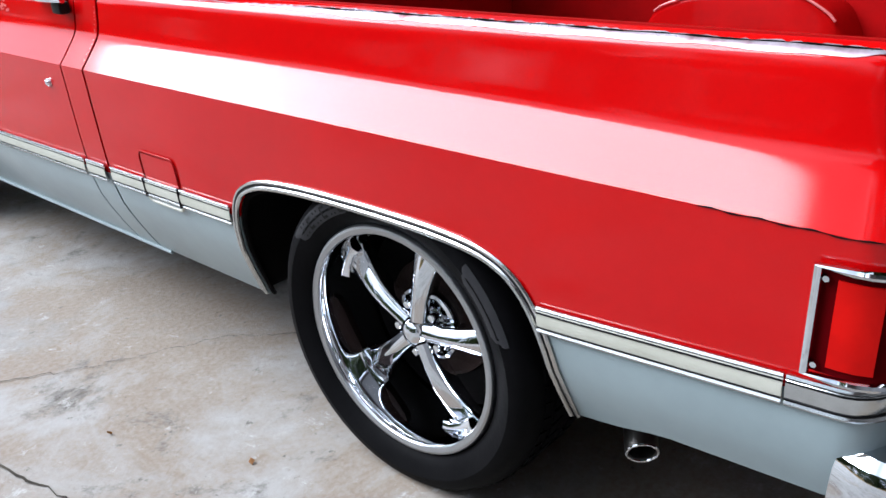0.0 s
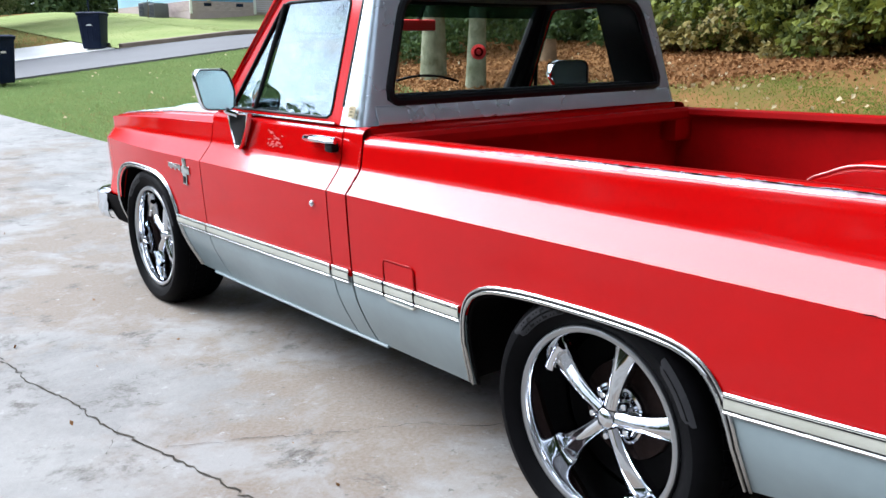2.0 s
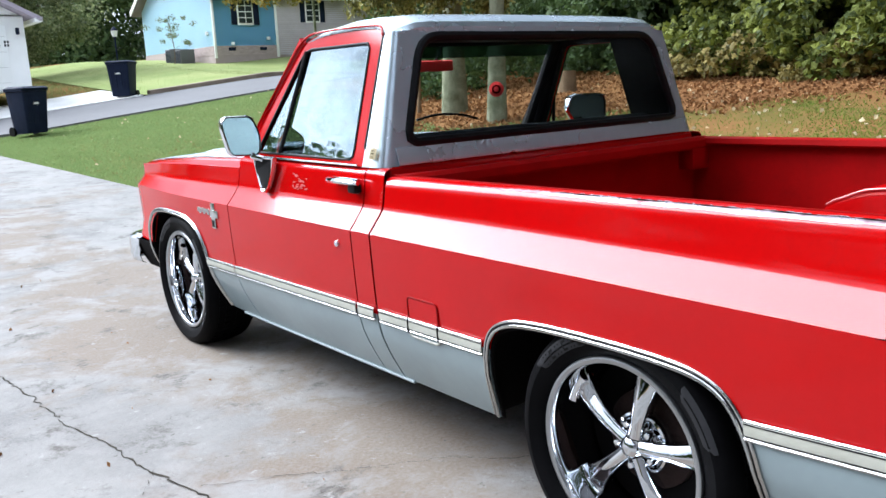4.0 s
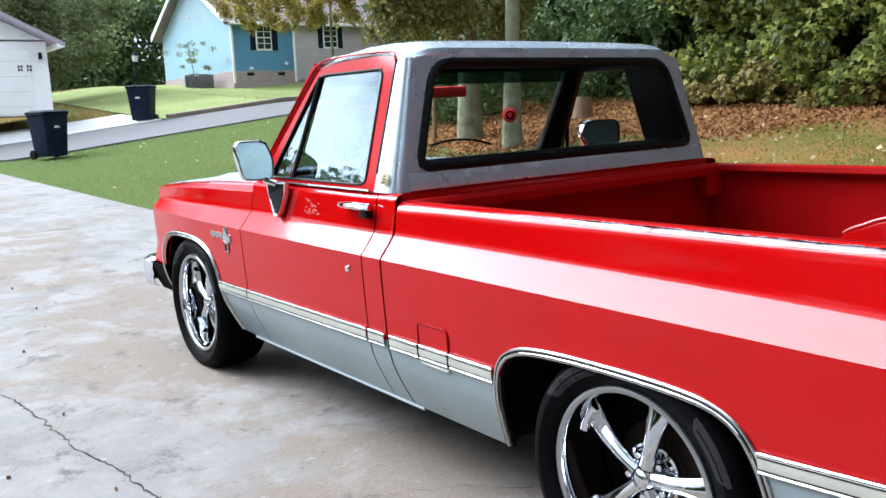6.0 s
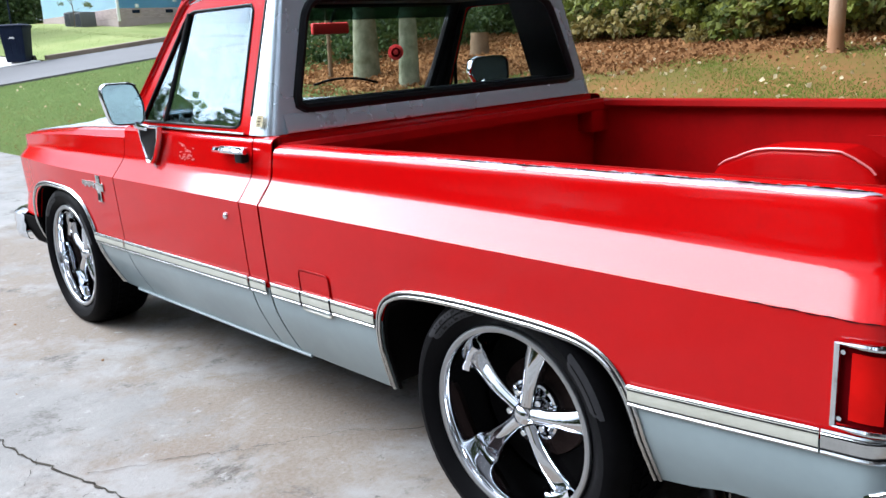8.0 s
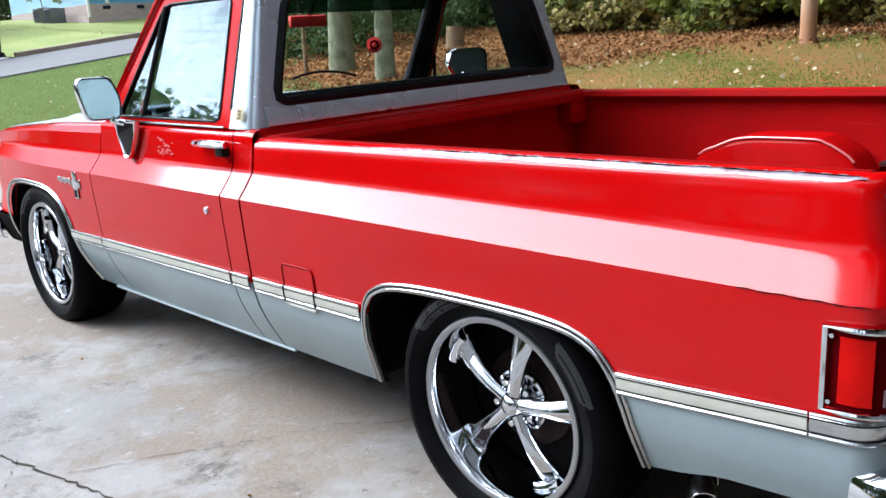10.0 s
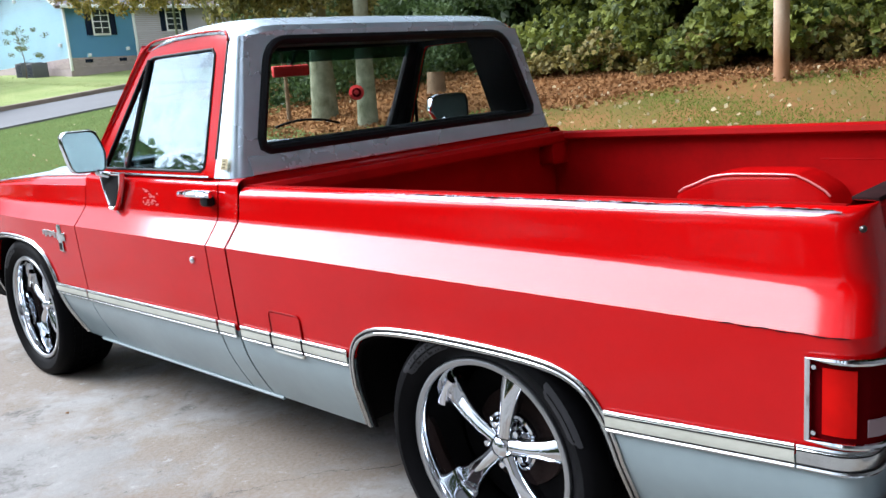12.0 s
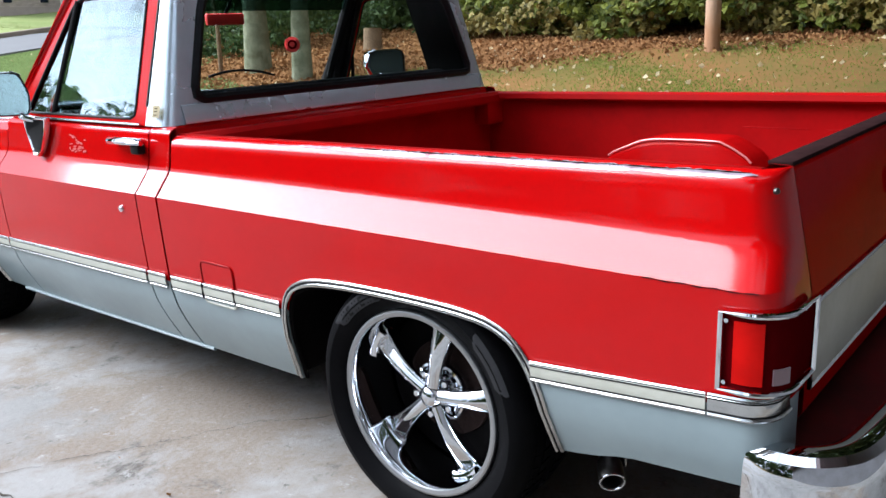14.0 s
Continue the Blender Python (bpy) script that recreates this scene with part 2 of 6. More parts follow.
def box(cx, cy, cz, sx, sy, sz, bevel=0.0, bm=None, m=None, seg=2):
    out = bm or bmesh.new()
    made = bmesh.ops.create_cube(out, size=1.0)["verts"]
    bmesh.ops.scale(out, vec=(sx, sy, sz), verts=made)
    if bevel:
        es = list({e for v in made for e in v.link_edges})
        made = bmesh.ops.bevel(out, geom=es, offset=bevel, segments=seg, affect="EDGES", profile=0.5)["verts"]
        made = list({v for v in made} | {v for f in out.faces for v in f.verts if f.tag is False and bm is None})
    if bm is None:
        made = out.verts[:]
    bmesh.ops.transform(out, matrix=Matrix.Translation((cx, cy, cz)) @ (m or Matrix()), verts=made)
    return out


def tube(pts, r, seg=8, closed=False, bm=None, flat=1.0):
    """A bar of round section along points; flat squeezes the section across its first normal."""
    bm = bm or bmesh.new()
    pts = [Vector(p) for p in pts]
    n = len(pts)
    ring, up = [], None
    for i, p in enumerate(pts):
        a = pts[(i - 1) % n] if closed or i else p
        b = pts[(i + 1) % n] if closed or i < n - 1 else p
        t = (b - a).normalized()
        if up is None:
            up = Vector((0, 0, 1)) if abs(t.z) < 0.9 else Vector((1, 0, 0))
        side = t.cross(up).normalized()
        up = side.cross(t).normalized()
        rr = r[i] if isinstance(r, (list, tuple)) else r
        ring.append([bm.verts.new(p + (side * math.cos(k / seg * math.tau) * flat + up * math.sin(k / seg * math.tau)) * rr) for k in range(seg)])
    for i in range(n if closed else n - 1):
        a, b = ring[i], ring[(i + 1) % n]
        for k in range(seg):
            bm.faces.new((a[k], a[(k + 1) % seg], b[(k + 1) % seg], b[k]))
    if not closed:
        bm.faces.new(ring[0][::-1])
        bm.faces.new(ring[-1])
    return bm


def lathe(profile, seg=48, axis="x", cap=False, bm=None):
    """A turned body: profile of (radius, along the axis)."""
    bm = bm or bmesh.new()
    rows = []
    for r, d in profile:
        ring = []
        for k in range(seg):
            a = k / seg * math.tau
            c, s = r * math.cos(a), r * math.sin(a)
            ring.append(bm.verts.new((d, c, s) if axis == "x" else (c, s, d)))
        rows.append(ring)
    for a, b in zip(rows, rows[1:]):
        for k in range(seg):
            bm.faces.new((a[k], a[(k + 1) % seg], b[(k + 1) % seg], b[k]))
    if cap:
        bm.faces.new(rows[0])
        bm.faces.new(rows[-1][::-1])
    bmesh.ops.remove_doubles(bm, verts=bm.verts[:], dist=1e-6)
    bmesh.ops.recalc_face_normals(bm, faces=bm.faces[:])
    return bm


def lerp(table, v):
    """Piecewise linear look-up in pairs sorted by their first number."""
    if v <= table[0][0]:
        return table[0][1]
    for (a, p), (b, q) in zip(table, table[1:]):
        if v <= b:
            return p + (q - p) * (v - a) / (b - a)
    return table[-1][1]


def steps(a, b, n):
    return [a + (b - a) * i / n for i in range(n + 1)]


def spline(pts, n=4):
    """Rounds a plan by Catmull-Rom."""
    out = []
    for i in range(len(pts) - 1):
        p0, p1, p2, p3 = (Vector(pts[max(0, min(len(pts) - 1, i + d))]) for d in (-1, 0, 1, 2))
        for k in range(n):
            u = k / n
            out.append(tuple(0.5 * (2 * p1 + (p2 - p0) * u + (2 * p0 - 5 * p1 + 4 * p2 - p3) * u * u + (3 * p1 - p0 - 3 * p2 + p3) * u ** 3)))
    return out + [pts[-1]]

# ---- the pickup truck: rear axle at y = 0, forward +y, ground z = 0 ----
truck = empty("pickup_truck", "lowered red and grey pickup truck with chrome wheels on concrete", "pickup truck")
PROFILE = [(0.245, 0.882), (0.27, 0.900), (0.31, 0.922), (0.345, 0.941), (0.39, 0.963), (0.44, 0.983), (0.50, 0.996), (0.60, 1.003), (0.72, 1.009), (0.817, 1.013)]
UPPER = [(0.820, 1.0105), (0.836, 0.9965), (0.854, 0.982), (0.872, 0.9675), (0.886, 0.9572), (0.896, 0.9512), (0.907, 0.9472), (0.922, 0.9442), (0.945, 0.9408), (0.965, 0.938), (0.982, 0.9355)]
CREASE, AXLE, TYRE_R = 0.817, 2.985, 0.359


def half(z):
    return lerp(PROFILE + UPPER, z)


def trim_z(y):
    return lerp([(-0.95, 0.582), (-0.807, 0.573), (-0.40, 0.544), (0.50, 0.530), (1.10, 0.523), (2.30, 0.508), (3.0, 0.500)], y)


def rail_z(y):
    return 1.022 - 0.011 * y


ARCH_R = spline([(-0.404, 0.26), (-0.403, 0.33), (-0.402, 0.365), (-0.399, 0.405), (-0.391, 0.462), (-0.381, 0.506), (-0.361, 0.550), (-0.336, 0.586), (-0.302, 0.612),
                 (-0.252, 0.630), (-0.178, 0.639), (-0.089, 0.643), (0.035, 0.644), (0.169, 0.642), (0.280, 0.636), (0.369, 0.624), (0.428, 0.600), (0.458, 0.572), (0.475, 0.535), (0.486, 0.48), (0.502, 0.40), (0.528, 0.32), (0.553, 0.262), (0.560, 0.245)])
ARCH_F = spline([(y + AXLE - 0.055, z + 0.045) for y, z in [(-0.352, 0.22), (-0.350, 0.33), (-0.345, 0.41), (-0.324, 0.51), (-0.27, 0.59), (-0.19, 0.635), (-0.10, 0.656),
          (0.05, 0.664), (0.18, 0.664), (0.29, 0.650), (0.365, 0.62), (0.425, 0.565), (0.455, 0.50), (0.464, 0.42), (0.466, 0.24)]])
LOW_BED = [(-0.95, 0.395), (-0.60, 0.365), (-0.50, 0.332), (-0.40, 0.312), (0.55, 0.258), (1.08, 0.258)]
LOW_CAB = [(1.08, 0.258), (2.40, 0.252), (3.7, 0.28)]


def stations(y0, y1, arch=None, n=24):
    ys = set(steps(y0, y1, n))
    if arch:
        for (a, _), (b, _) in zip(arch, arch[1:]):
            ys |= {y for y in (a, b) if y0 <= y <= y1}
    out = []
    for y in sorted(ys):
        if not out or y - out[-1] > 0.0008:
            out.append(y)
    return out


def low_z(y, low, arch):
    z = lerp(low, y)
    if arch and arch[0][0] < y < arch[-1][0]:
        z = max(z, lerp(arch, y))
    return z


RC, RY = 0.062, -0.874   # rear corner of the bed: radius and where it begins


def ly(y, z):
    """The tail of the bed leans forward towards its top."""
    return y + 0.052 * max(0.0, z - 0.79) / 0.25 * min(1.0, max(0.0, (-y - 0.58) / 0.26))


def leant(bm):
    for v in bm.verts:
        v.co.y = ly(v.co.y, v.co.z)
    return bm


POST = 0.829   # the tail post ends here, beside the gate


def inwards(x, inset):
    """x less the inset; past 10 the inset is the share of the way from the corner to the post's edge."""
    return x - inset if inset < 10 else x - 0.056 + (POST - x + 0.056) * (inset - 10)


def place(s, y, z, inset=0.0, out=0.0):
    return (s * (inwards(half(z), inset) + out), ly(y, z), z)


def rear_path():
    """Plan of the bed side past its straight length: (inset, y), round the corner onto the tail post."""
    arc = [(RC * (1 - math.cos(a)), RY - RC * math.sin(a)) for a in [radians(v) for v in (12, 24, 36, 48, 60, 72, 84)]]
    return arc + [(10.35, RY - RC - 0.002), (10.7, RY - RC - 0.003), (11.0, RY - RC - 0.003)]


def red_side(s, name, y0, y1, low, arch, top, corner=False, n=24):
    """The red upper part of the side, from the trim or arch up to the rail."""
    rows = []
    plan = [(0.0, y) for y in stations(y0, y1, arch, n)]
    if corner:
        plan = rear_path()[::-1] + plan
    for inset, y in plan:
        base = max(trim_z(y), low_z(y, low, arch))
        zs = steps(base, CREASE, 6) + [z for z, _ in UPPER]
        row = [place(s, y, z, inset) for z in zs]
        row += [(s * inwards(x, inset), ly(y, z + top(y)), z + top(y)) for x, z in ((0.9325, -0.024), (0.929, -0.016), (0.923, -0.009), (0.914, -0.004), (0.904, -0.001), (0.893, 0.0))]
        rows.append(row)
    return part(name, sheet(rows, thick=0.004), RED, truck)


def grey_side(s, name, y0, y1, low, arch, corner=False, n=14):
    rows = []
    plan = [(0.0, y) for y in stations(y0, y1, arch, n) if low_z(y, low, arch) < trim_z(y) - 0.004]
    if corner:
        plan = rear_path()[:9][::-1] + plan
    for inset, y in plan:
        rows.append([place(s, y, z, inset) for z in steps(low_z(y, low, arch), trim_z(y), 9)])
    return part(name, sheet(rows, thick=0.004), SILVER, truck, "satin grey lower body panel")


def trim_run(s, y0, y1, corner=False, mat=None):
    """Cream rub strip between two bright beads."""
    plan = [(0.0, y) for y in steps(y0, y1, 8)]
    if corner:
        plan = rear_path()[:8][::-1] + plan
    lo, hi = (lambda y: trim_z(y) - 0.022), (lambda y: trim_z(y) + 0.022)
    rows = [[place(s, y, lo(y), i, 0.003), place(s, y, lo(y) + 0.006, i, 0.009), place(s, y, trim_z(y), i, 0.011), place(s, y, hi(y) - 0.006, i, 0.009), place(s, y, hi(y), i, 0.003)] for i, y in plan]
    strip = part("rub_strip", sheet(rows, thick=0.002), mat or CREAM, truck, "" if mat else "aged cream rub strip")
    for f in (lo, hi):
        part("bead", tube([place(s, y, f(y), i, 0.006) for i, y in plan], 0.0045, 6), ALU, strip, "bright metal bead")
    for d in (-0.0145, 0.0145):
        part("dark_line", tube([place(s, y, trim_z(y) + d, i, 0.0095) for i, y in plan], 0.0017, 5), BLACK, strip)


def arch_trim(s, arch, low):
    """Bright moulding of two beads with a dark groove between, and the rolled lip inside."""
    pts = [p for p in arch if p[1] >= lerp(low, p[0])]

    def off(d, out):
        row = []
        for i, (y, z) in enumerate(pts):
            a, b = pts[max(0, i - 1)], pts[min(len(pts) - 1, i + 1)]
            t = Vector((b[0] - a[0], b[1] - a[1])).normalized()
            row.append(place(s, y - t.y * d, z + t.x * d, 0, out))
        return row

    m = part("arch_moulding", tube(off(0.004, 0.005), 0.0055, 8), ALU, truck, "bright wheel arch moulding")
    part("groove", tube(off(0.0115, 0.002), 0.0045, 6), BLACK, m, "dark groove of the moulding")
    part("outer_bead", tube(off(0.018, 0.003), 0.0042, 6), ALU, m)
    part("arch_lip", tube(off(-0.006, -0.010), 0.006, 6), DARK, truck)


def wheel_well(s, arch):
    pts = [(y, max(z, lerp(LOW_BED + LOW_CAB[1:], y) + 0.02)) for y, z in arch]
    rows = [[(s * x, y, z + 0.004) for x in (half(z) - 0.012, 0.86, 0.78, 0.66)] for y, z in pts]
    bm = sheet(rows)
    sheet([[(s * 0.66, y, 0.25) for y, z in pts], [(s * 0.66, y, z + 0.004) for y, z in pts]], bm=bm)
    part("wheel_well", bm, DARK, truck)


for s in (-1, 1):
    red_side(s, "bed_side", RY, 1.076, LOW_BED, ARCH_R, rail_z, corner=True, n=30)
    grey_side(s, "bed_side_lower", RY, -0.36, LOW_BED, ARCH_R, corner=True)
    grey_side(s, "bed_side_lower", 0.45, 1.076, LOW_BED, ARCH_R)
    red_side(s, "cab_corner", 1.087, 1.203, LOW_CAB, None, lambda y: 1.036, n=4)
    grey_side(s, "cab_corner_lower", 1.087, 1.203, LOW_CAB, None, n=4)
    red_side(s, "door_skin", 1.211, 2.258, LOW_CAB, None, lambda y: 1.034, n=16)
    grey_side(s, "door_lower", 1.211, 2.258, LOW_CAB, None)
    trim_run(s, -0.803, -0.385)
    trim_run(s, 0.505, 1.060)
    trim_run(s, 1.096, 1.199)
    trim_run(s, 1.215, 2.255)
    trim_run(s, 2.269, 2.592)
    trim_run(s, RY, -0.807, corner=True, mat=ALU)
    arch_trim(s, ARCH_R, LOW_BED)
    arch_trim(s, ARCH_F, LOW_CAB)
    wheel_well(s, ARCH_R)
    wheel_well(s, ARCH_F)
    # rocker flange under door and cab
    part("rocker", tube([(s * 0.893, y, lerp(LOW_CAB, y) - 0.002) for y in steps(1.02, 2.44, 6)], 0.007, 6), SILVER, truck)


# front wings, with the corner turned into the grille
def wing(s):
    def top(y):
        return lerp([(2.26, 1.008), (2.9, 0.988), (3.4, 0.955), (3.62, 0.936), (3.75, 0.925)], y)
    R = 0.035
    plan = [(0.0, y) for y in stations(2.266, 3.655, ARCH_F, 26)]
    plan += [(R * (1 - math.cos(a)), 3.655 + R * math.sin(a)) for a in [radians(v) for v in (15, 30, 45, 60, 75, 88)]] + [(0.2, 3.692)]
    rows, low_rows = [], []
    for inset, y in plan:
        base = max(trim_z(y), low_z(y, LOW_CAB, ARCH_F)) if y < 3.40 else max(0.50, low_z(y, LOW_CAB, ARCH_F))
        k = (top(y) - 0.845) / 0.163
        tap = 0.050 * max(0.0, (y - 2.8) / 0.75) ** 1.6
        row = [place(s, y, z, inset + tap * (1 if z > 0.6 else max(0.3, (z - 0.4) / 0.2))) for z in steps(base, CREASE, 6)]
        row += [(s * (x - inset - tap * (1 - 0.5 * i / (len(UPPER) - 1))), y, CREASE + (z - CREASE) * (0.35 + 0.65 * k)) for i, (z, x) in enumerate(UPPER)]
        row += [(s * (x - inset - tap * f), y, z + top(y)) for x, z, f in ((0.925, -0.020, 0.45), (0.912, -0.006, 0.4), (0.89, 0.004, 0.25), (0.855, 0.010, 0.0))]
        rows.append(row)
    part("front_wing", sheet(rows, thick=0.004), RED, truck)
    grey_side(s, "front_wing_lower", 2.266, 2.62, LOW_CAB, ARCH_F, n=10)
    rows = [[place(s, y, z, i) for z in steps(0.33, 0.50, 4)] for i, y in plan if y > 3.40]
    part("front_valance", sheet(rows, thick=0.004), DARK, truck)


for s in (-1, 1):
    wing(s)

# bonnet
rows = []
for y in steps(2.28, 3.74, 18):
    z0 = lerp([(2.26, 1.018), (2.9, 1.000), (3.4, 0.972), (3.60, 0.955), (3.70, 0.935), (3.74, 0.86)], y)
    rows.append([(x, y, z0 + 0.024 * (1 - (x / 0.85) ** 2) + (0.012 if abs(abs(x) - 0.42) < 0.14 else 0)) for x in steps(-0.845, 0.845, 24)])
part("bonnet", sheet(rows, thick=0.004), PRIMER, truck, "weathered grey bonnet")
# grille and headlamps
grille = part("grille", box(0, 3.66, 0.70, 1.48, 0.05, 0.30, 0.012), ALU, truck, "bright grille surround")
for k in range(7):
    part("grille_bar", box(0, 3.69, 0.60 + 0.033 * k, 1.05, 0.012, 0.008), BLACK, grille)
for s in (-1, 1):
    part("headlamp", box(s * 0.64, 3.692, 0.70, 0.19, 0.02, 0.20, 0.01), LENS_CLEAR, grille, "clear rectangular headlamp")
# front bumper, wrapped round the corners
plan = [(-0.966, 3.63), (-0.974, 3.68), (-0.976, 3.73), (-0.968, 3.785), (-0.94, 3.835), (-0.89, 3.865), (-0.82, 3.885), (-0.6, 3.90), (0, 3.91)]
plan = plan + [(-x, y) for x, y in plan[-2::-1]]
sec = [(0.0, 0.345), (0.022, 0.355), (0.034, 0.40), (0.028, 0.435), (0.034, 0.455), (0.028, 0.495), (0.0, 0.512), (-0.03, 0.512)]


def wrap(plan, sec):
    rows = []
    for i, (x, y) in enumerate(plan):
        a, b = plan[max(0, i - 1)], plan[min(len(plan) - 1, i + 1)]
        t = Vector((b[0] - a[0], b[1] - a[1], 0)).normalized()
        nrm = Vector((-t.y, t.x, 0))
        rows.append([(x + nrm.x * d, y + nrm.y * d, z) for d, z in sec])
    return rows


part("front_bumper", sheet(wrap(spline(plan), sec), thick=0.004), CHROME, truck, "chrome front bumper")

# rear bumper: chrome, with the top folded in and rounded ends
rp = [(-0.985, -0.885), (-1.000, -0.93), (-0.992, -0.99), (-0.955, -1.045), (-0.89, -1.085), (-0.78, -1.105), (-0.55, -1.125), (-0.2, -1.135)]
rp = rp + [(-x, y) for x, y in rp[::-1]]
rsec = [(-0.012, 0.280), (0.006, 0.286), (0.014, 0.300), (0.016, 0.33), (0.017, 0.36), (0.016, 0.40), (0.015, 0.44), (0.012, 0.468), (0.004, 0.486), (-0.012, 0.499), (-0.032, 0.504), (-0.052, 0.503), (-0.066, 0.497), (-0.072, 0.484)]
rb = part("rear_bumper", sheet(wrap(spline(rp), [(-d, z) for d, z in rsec]), thick=0.004), CHROME, truck, "chrome rear bumper", angle=24)
part("bumper_bracket", box(0, -0.99, 0.35, 1.5, 0.10, 0.12, 0.01), DARK, rb)
part("step_pad", box(0, -1.075, 0.508, 0.9, 0.07, 0.010, 0.003), BLACK, rb)
part("plate_lamp_recess", box(0, -1.142, 0.41, 0.36, 0.012, 0.13, 0.004), BLACK, rb)

# tail lamps
LZ0, LZ1 = 0.624, 0.774


def lamp_path(out):
    pts = [(half(0.69) + out, -0.832), (half(0.69) + out, RY)] + [(half(0.69) - RC + (RC + out) * math.cos(a), RY - (RC + out) * math.sin(a)) for a in [radians(v) for v in (15, 30, 45, 60, 75, 90)]]
    return pts + [(0.88, RY - RC - out), (POST + 0.004, RY - RC - out)]


for s in (-1, 1):
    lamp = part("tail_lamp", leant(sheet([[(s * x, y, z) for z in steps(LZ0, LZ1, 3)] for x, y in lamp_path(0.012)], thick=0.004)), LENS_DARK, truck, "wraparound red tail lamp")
    part("side_lens", leant(sheet([[(s * x, y, z) for z in steps(LZ0 + 0.012, LZ1 - 0.012, 4)] for x, y in [(half(0.69) + 0.016, -0.857)] + lamp_path(0.016)[1:4]], thick=0.003)), LENS, lamp, "bright red lens")
    part("backup_lens", leant(sheet([[(s * x, y, z) for z in (LZ0 + 0.014, LZ0 + 0.046)] for x, y in lamp_path(0.016)[4:7]], thick=0.003)), LENS_CLEAR, lamp, "pale backup lens")
    lo = [(s * x, y, LZ0 - 0.004) for x, y in lamp_path(0.017)]
    hi = [(s * x, y, LZ1 + 0.004) for x, y in lamp_path(0.017)]
    part("bezel", leant(tube(lo + hi[::-1], 0.0065, 8, closed=True)), CHROME, lamp, "chrome lamp bezel")
    for z in (LZ0 + 0.012, LZ1 - 0.012):
        part("screw", leant(tube([(s * (half(0.69) + 0.012), -0.843, z), (s * (half(0.69) + 0.020), -0.843, z)], 0.0045, 8)), CHROME, lamp)

# tailgate
TG = -0.911
gate = part("tailgate", leant(sheet([[(x, TG + y, z) for y, z in ((0.026, 0.51), (-0.020, 0.505), (-0.027, 0.515), (-0.0275, 0.60), (-0.0275, 0.79), (-0.0275, 0.92), (-0.027, 1.022), (-0.020, 1.031), (0.02, 1.032), (0.0275, 1.022), (0.0275, 0.79), (0.0275, 0.515))] for x in steps(-0.823, 0.823, 6)], closed=True)), RED_GATE, truck, "closed red tailgate")
part("gate_panel", leant(box(0, TG - 0.030, 0.660, 1.60, 0.008, 0.18, 0.003)), CREAM, gate, "brushed silver tailgate panel")
fr = [(-0.806, 0.568), (0.806, 0.568), (0.806, 0.752), (-0.806, 0.752)]
part("panel_moulding", leant(tube([(x, TG - 0.031, z) for x, z in fr], 0.007, 6, closed=True)), CHROME, gate)
part("gate_handle", leant(box(0, TG - 0.036, 0.89, 0.22, 0.014, 0.06, 0.005)), BLACK, gate)
part("gate_top_cap", leant(box(0, TG, 1.033, 1.64, 0.050, 0.010, 0.003)), GATE_EDGE, gate, "worn dark top edge")

# bed inside
WALL_X = 0.893
for s in (-1, 1):
    prof = [(0.893, 0.0), (0.872, -0.002), (0.862, -0.006), (0.858, -0.026), (0.863, -0.032), (WALL_X + 0.004, -0.034), (WALL_X + 0.004, -0.10), (WALL_X, -0.20), (WALL_X - 0.008, -0.47)]
    part("bed_rail", leant(sheet([[(s * x, y, max(rail_z(y) + z, 0.67 if -0.47 < y < 0.57 else 0)) for x, z in prof] for y in steps(-0.90, 1.094, 28)], thick=0.003)), RED_DULL, truck)
    part("stake_pocket", box(s * 0.832, 1.058, 0.928, 0.128, 0.085, 0.128, 0.006), RED_DULL, truck)
    side = spline([(-0.33, 0.665), (-0.275, 0.777), (-0.215, 0.822), (-0.165, 0.846), (-0.12, 0.855), (0.09, 0.853), (0.16, 0.846), (0.20, 0.836), (0.255, 0.812), (0.335, 0.772), (0.40, 0.665)], 3)
    bm = sheet([[(s * x, y, z - d) for x, d in ((0.894, 0), (0.745, 0), (0.724, 0.004), (0.708, 0.014), (0.700, 0.030))] + [(s * 0.650, y, 0.55)] for y, z in side])
    bmesh.ops.recalc_face_normals(bm, faces=bm.faces[:])
    hump = part("wheelhouse", bm, RED_GATE, truck)
    # the bead's colour is its highlight
    part("wheelhouse_edge", tube([(s * 0.706, y, z - 0.005) for y, z in side[3:-3]], 0.0045, 6), EDGE_HIGHLIGHT, hump, "edge of the wheelhouse with its highlight painted pale pink")
    for y in (-0.30, -0.62):
        part("wall_slot", box(s * 0.8945, y, 0.888, 0.006, 0.26, 0.005, 0.0015), RED_DULL, truck)
part("bed_floor", box(0, 0.07, 0.545, 1.42, 1.96, 0.02), RED_DULL, truck)
for s in (-1, 1):
    part("bed_floor_side", box(s * 0.797, 0.815, 0.541, 0.182, 0.46, 0.02), RED_DULL, truck)
    part("bed_floor_side", box(s * 0.797, -0.69, 0.541, 0.182, 0.42, 0.02), RED_DULL, truck)
for k in range(5):
    part("floor_rib", box(-0.40 + 0.2 * k, 0.07, 0.558, 0.07, 1.95, 0.012, 0.004), RED_DULL, truck)
hp = [(1.098, 0.55), (1.098, 0.94), (1.094, 0.968), (1.080, 0.984), (1.064, 1.000), (1.050, 1.012), (1.030, 1.010), (1.016, 0.998), (1.014, 0.972), (1.020, 0.964)]
part("bed_header", sheet([[(x, y, z) for y, z in hp] for x in steps(-0.90, 0.90, 12)], thick=0.004), RED_DULL, truck, "rolled front edge of the bed")

# worn edge and painted sky glint on the rail, a bolt at its end, chipped paint and scuffs on the driver's side
rnd = random.Random(11)
rows = []
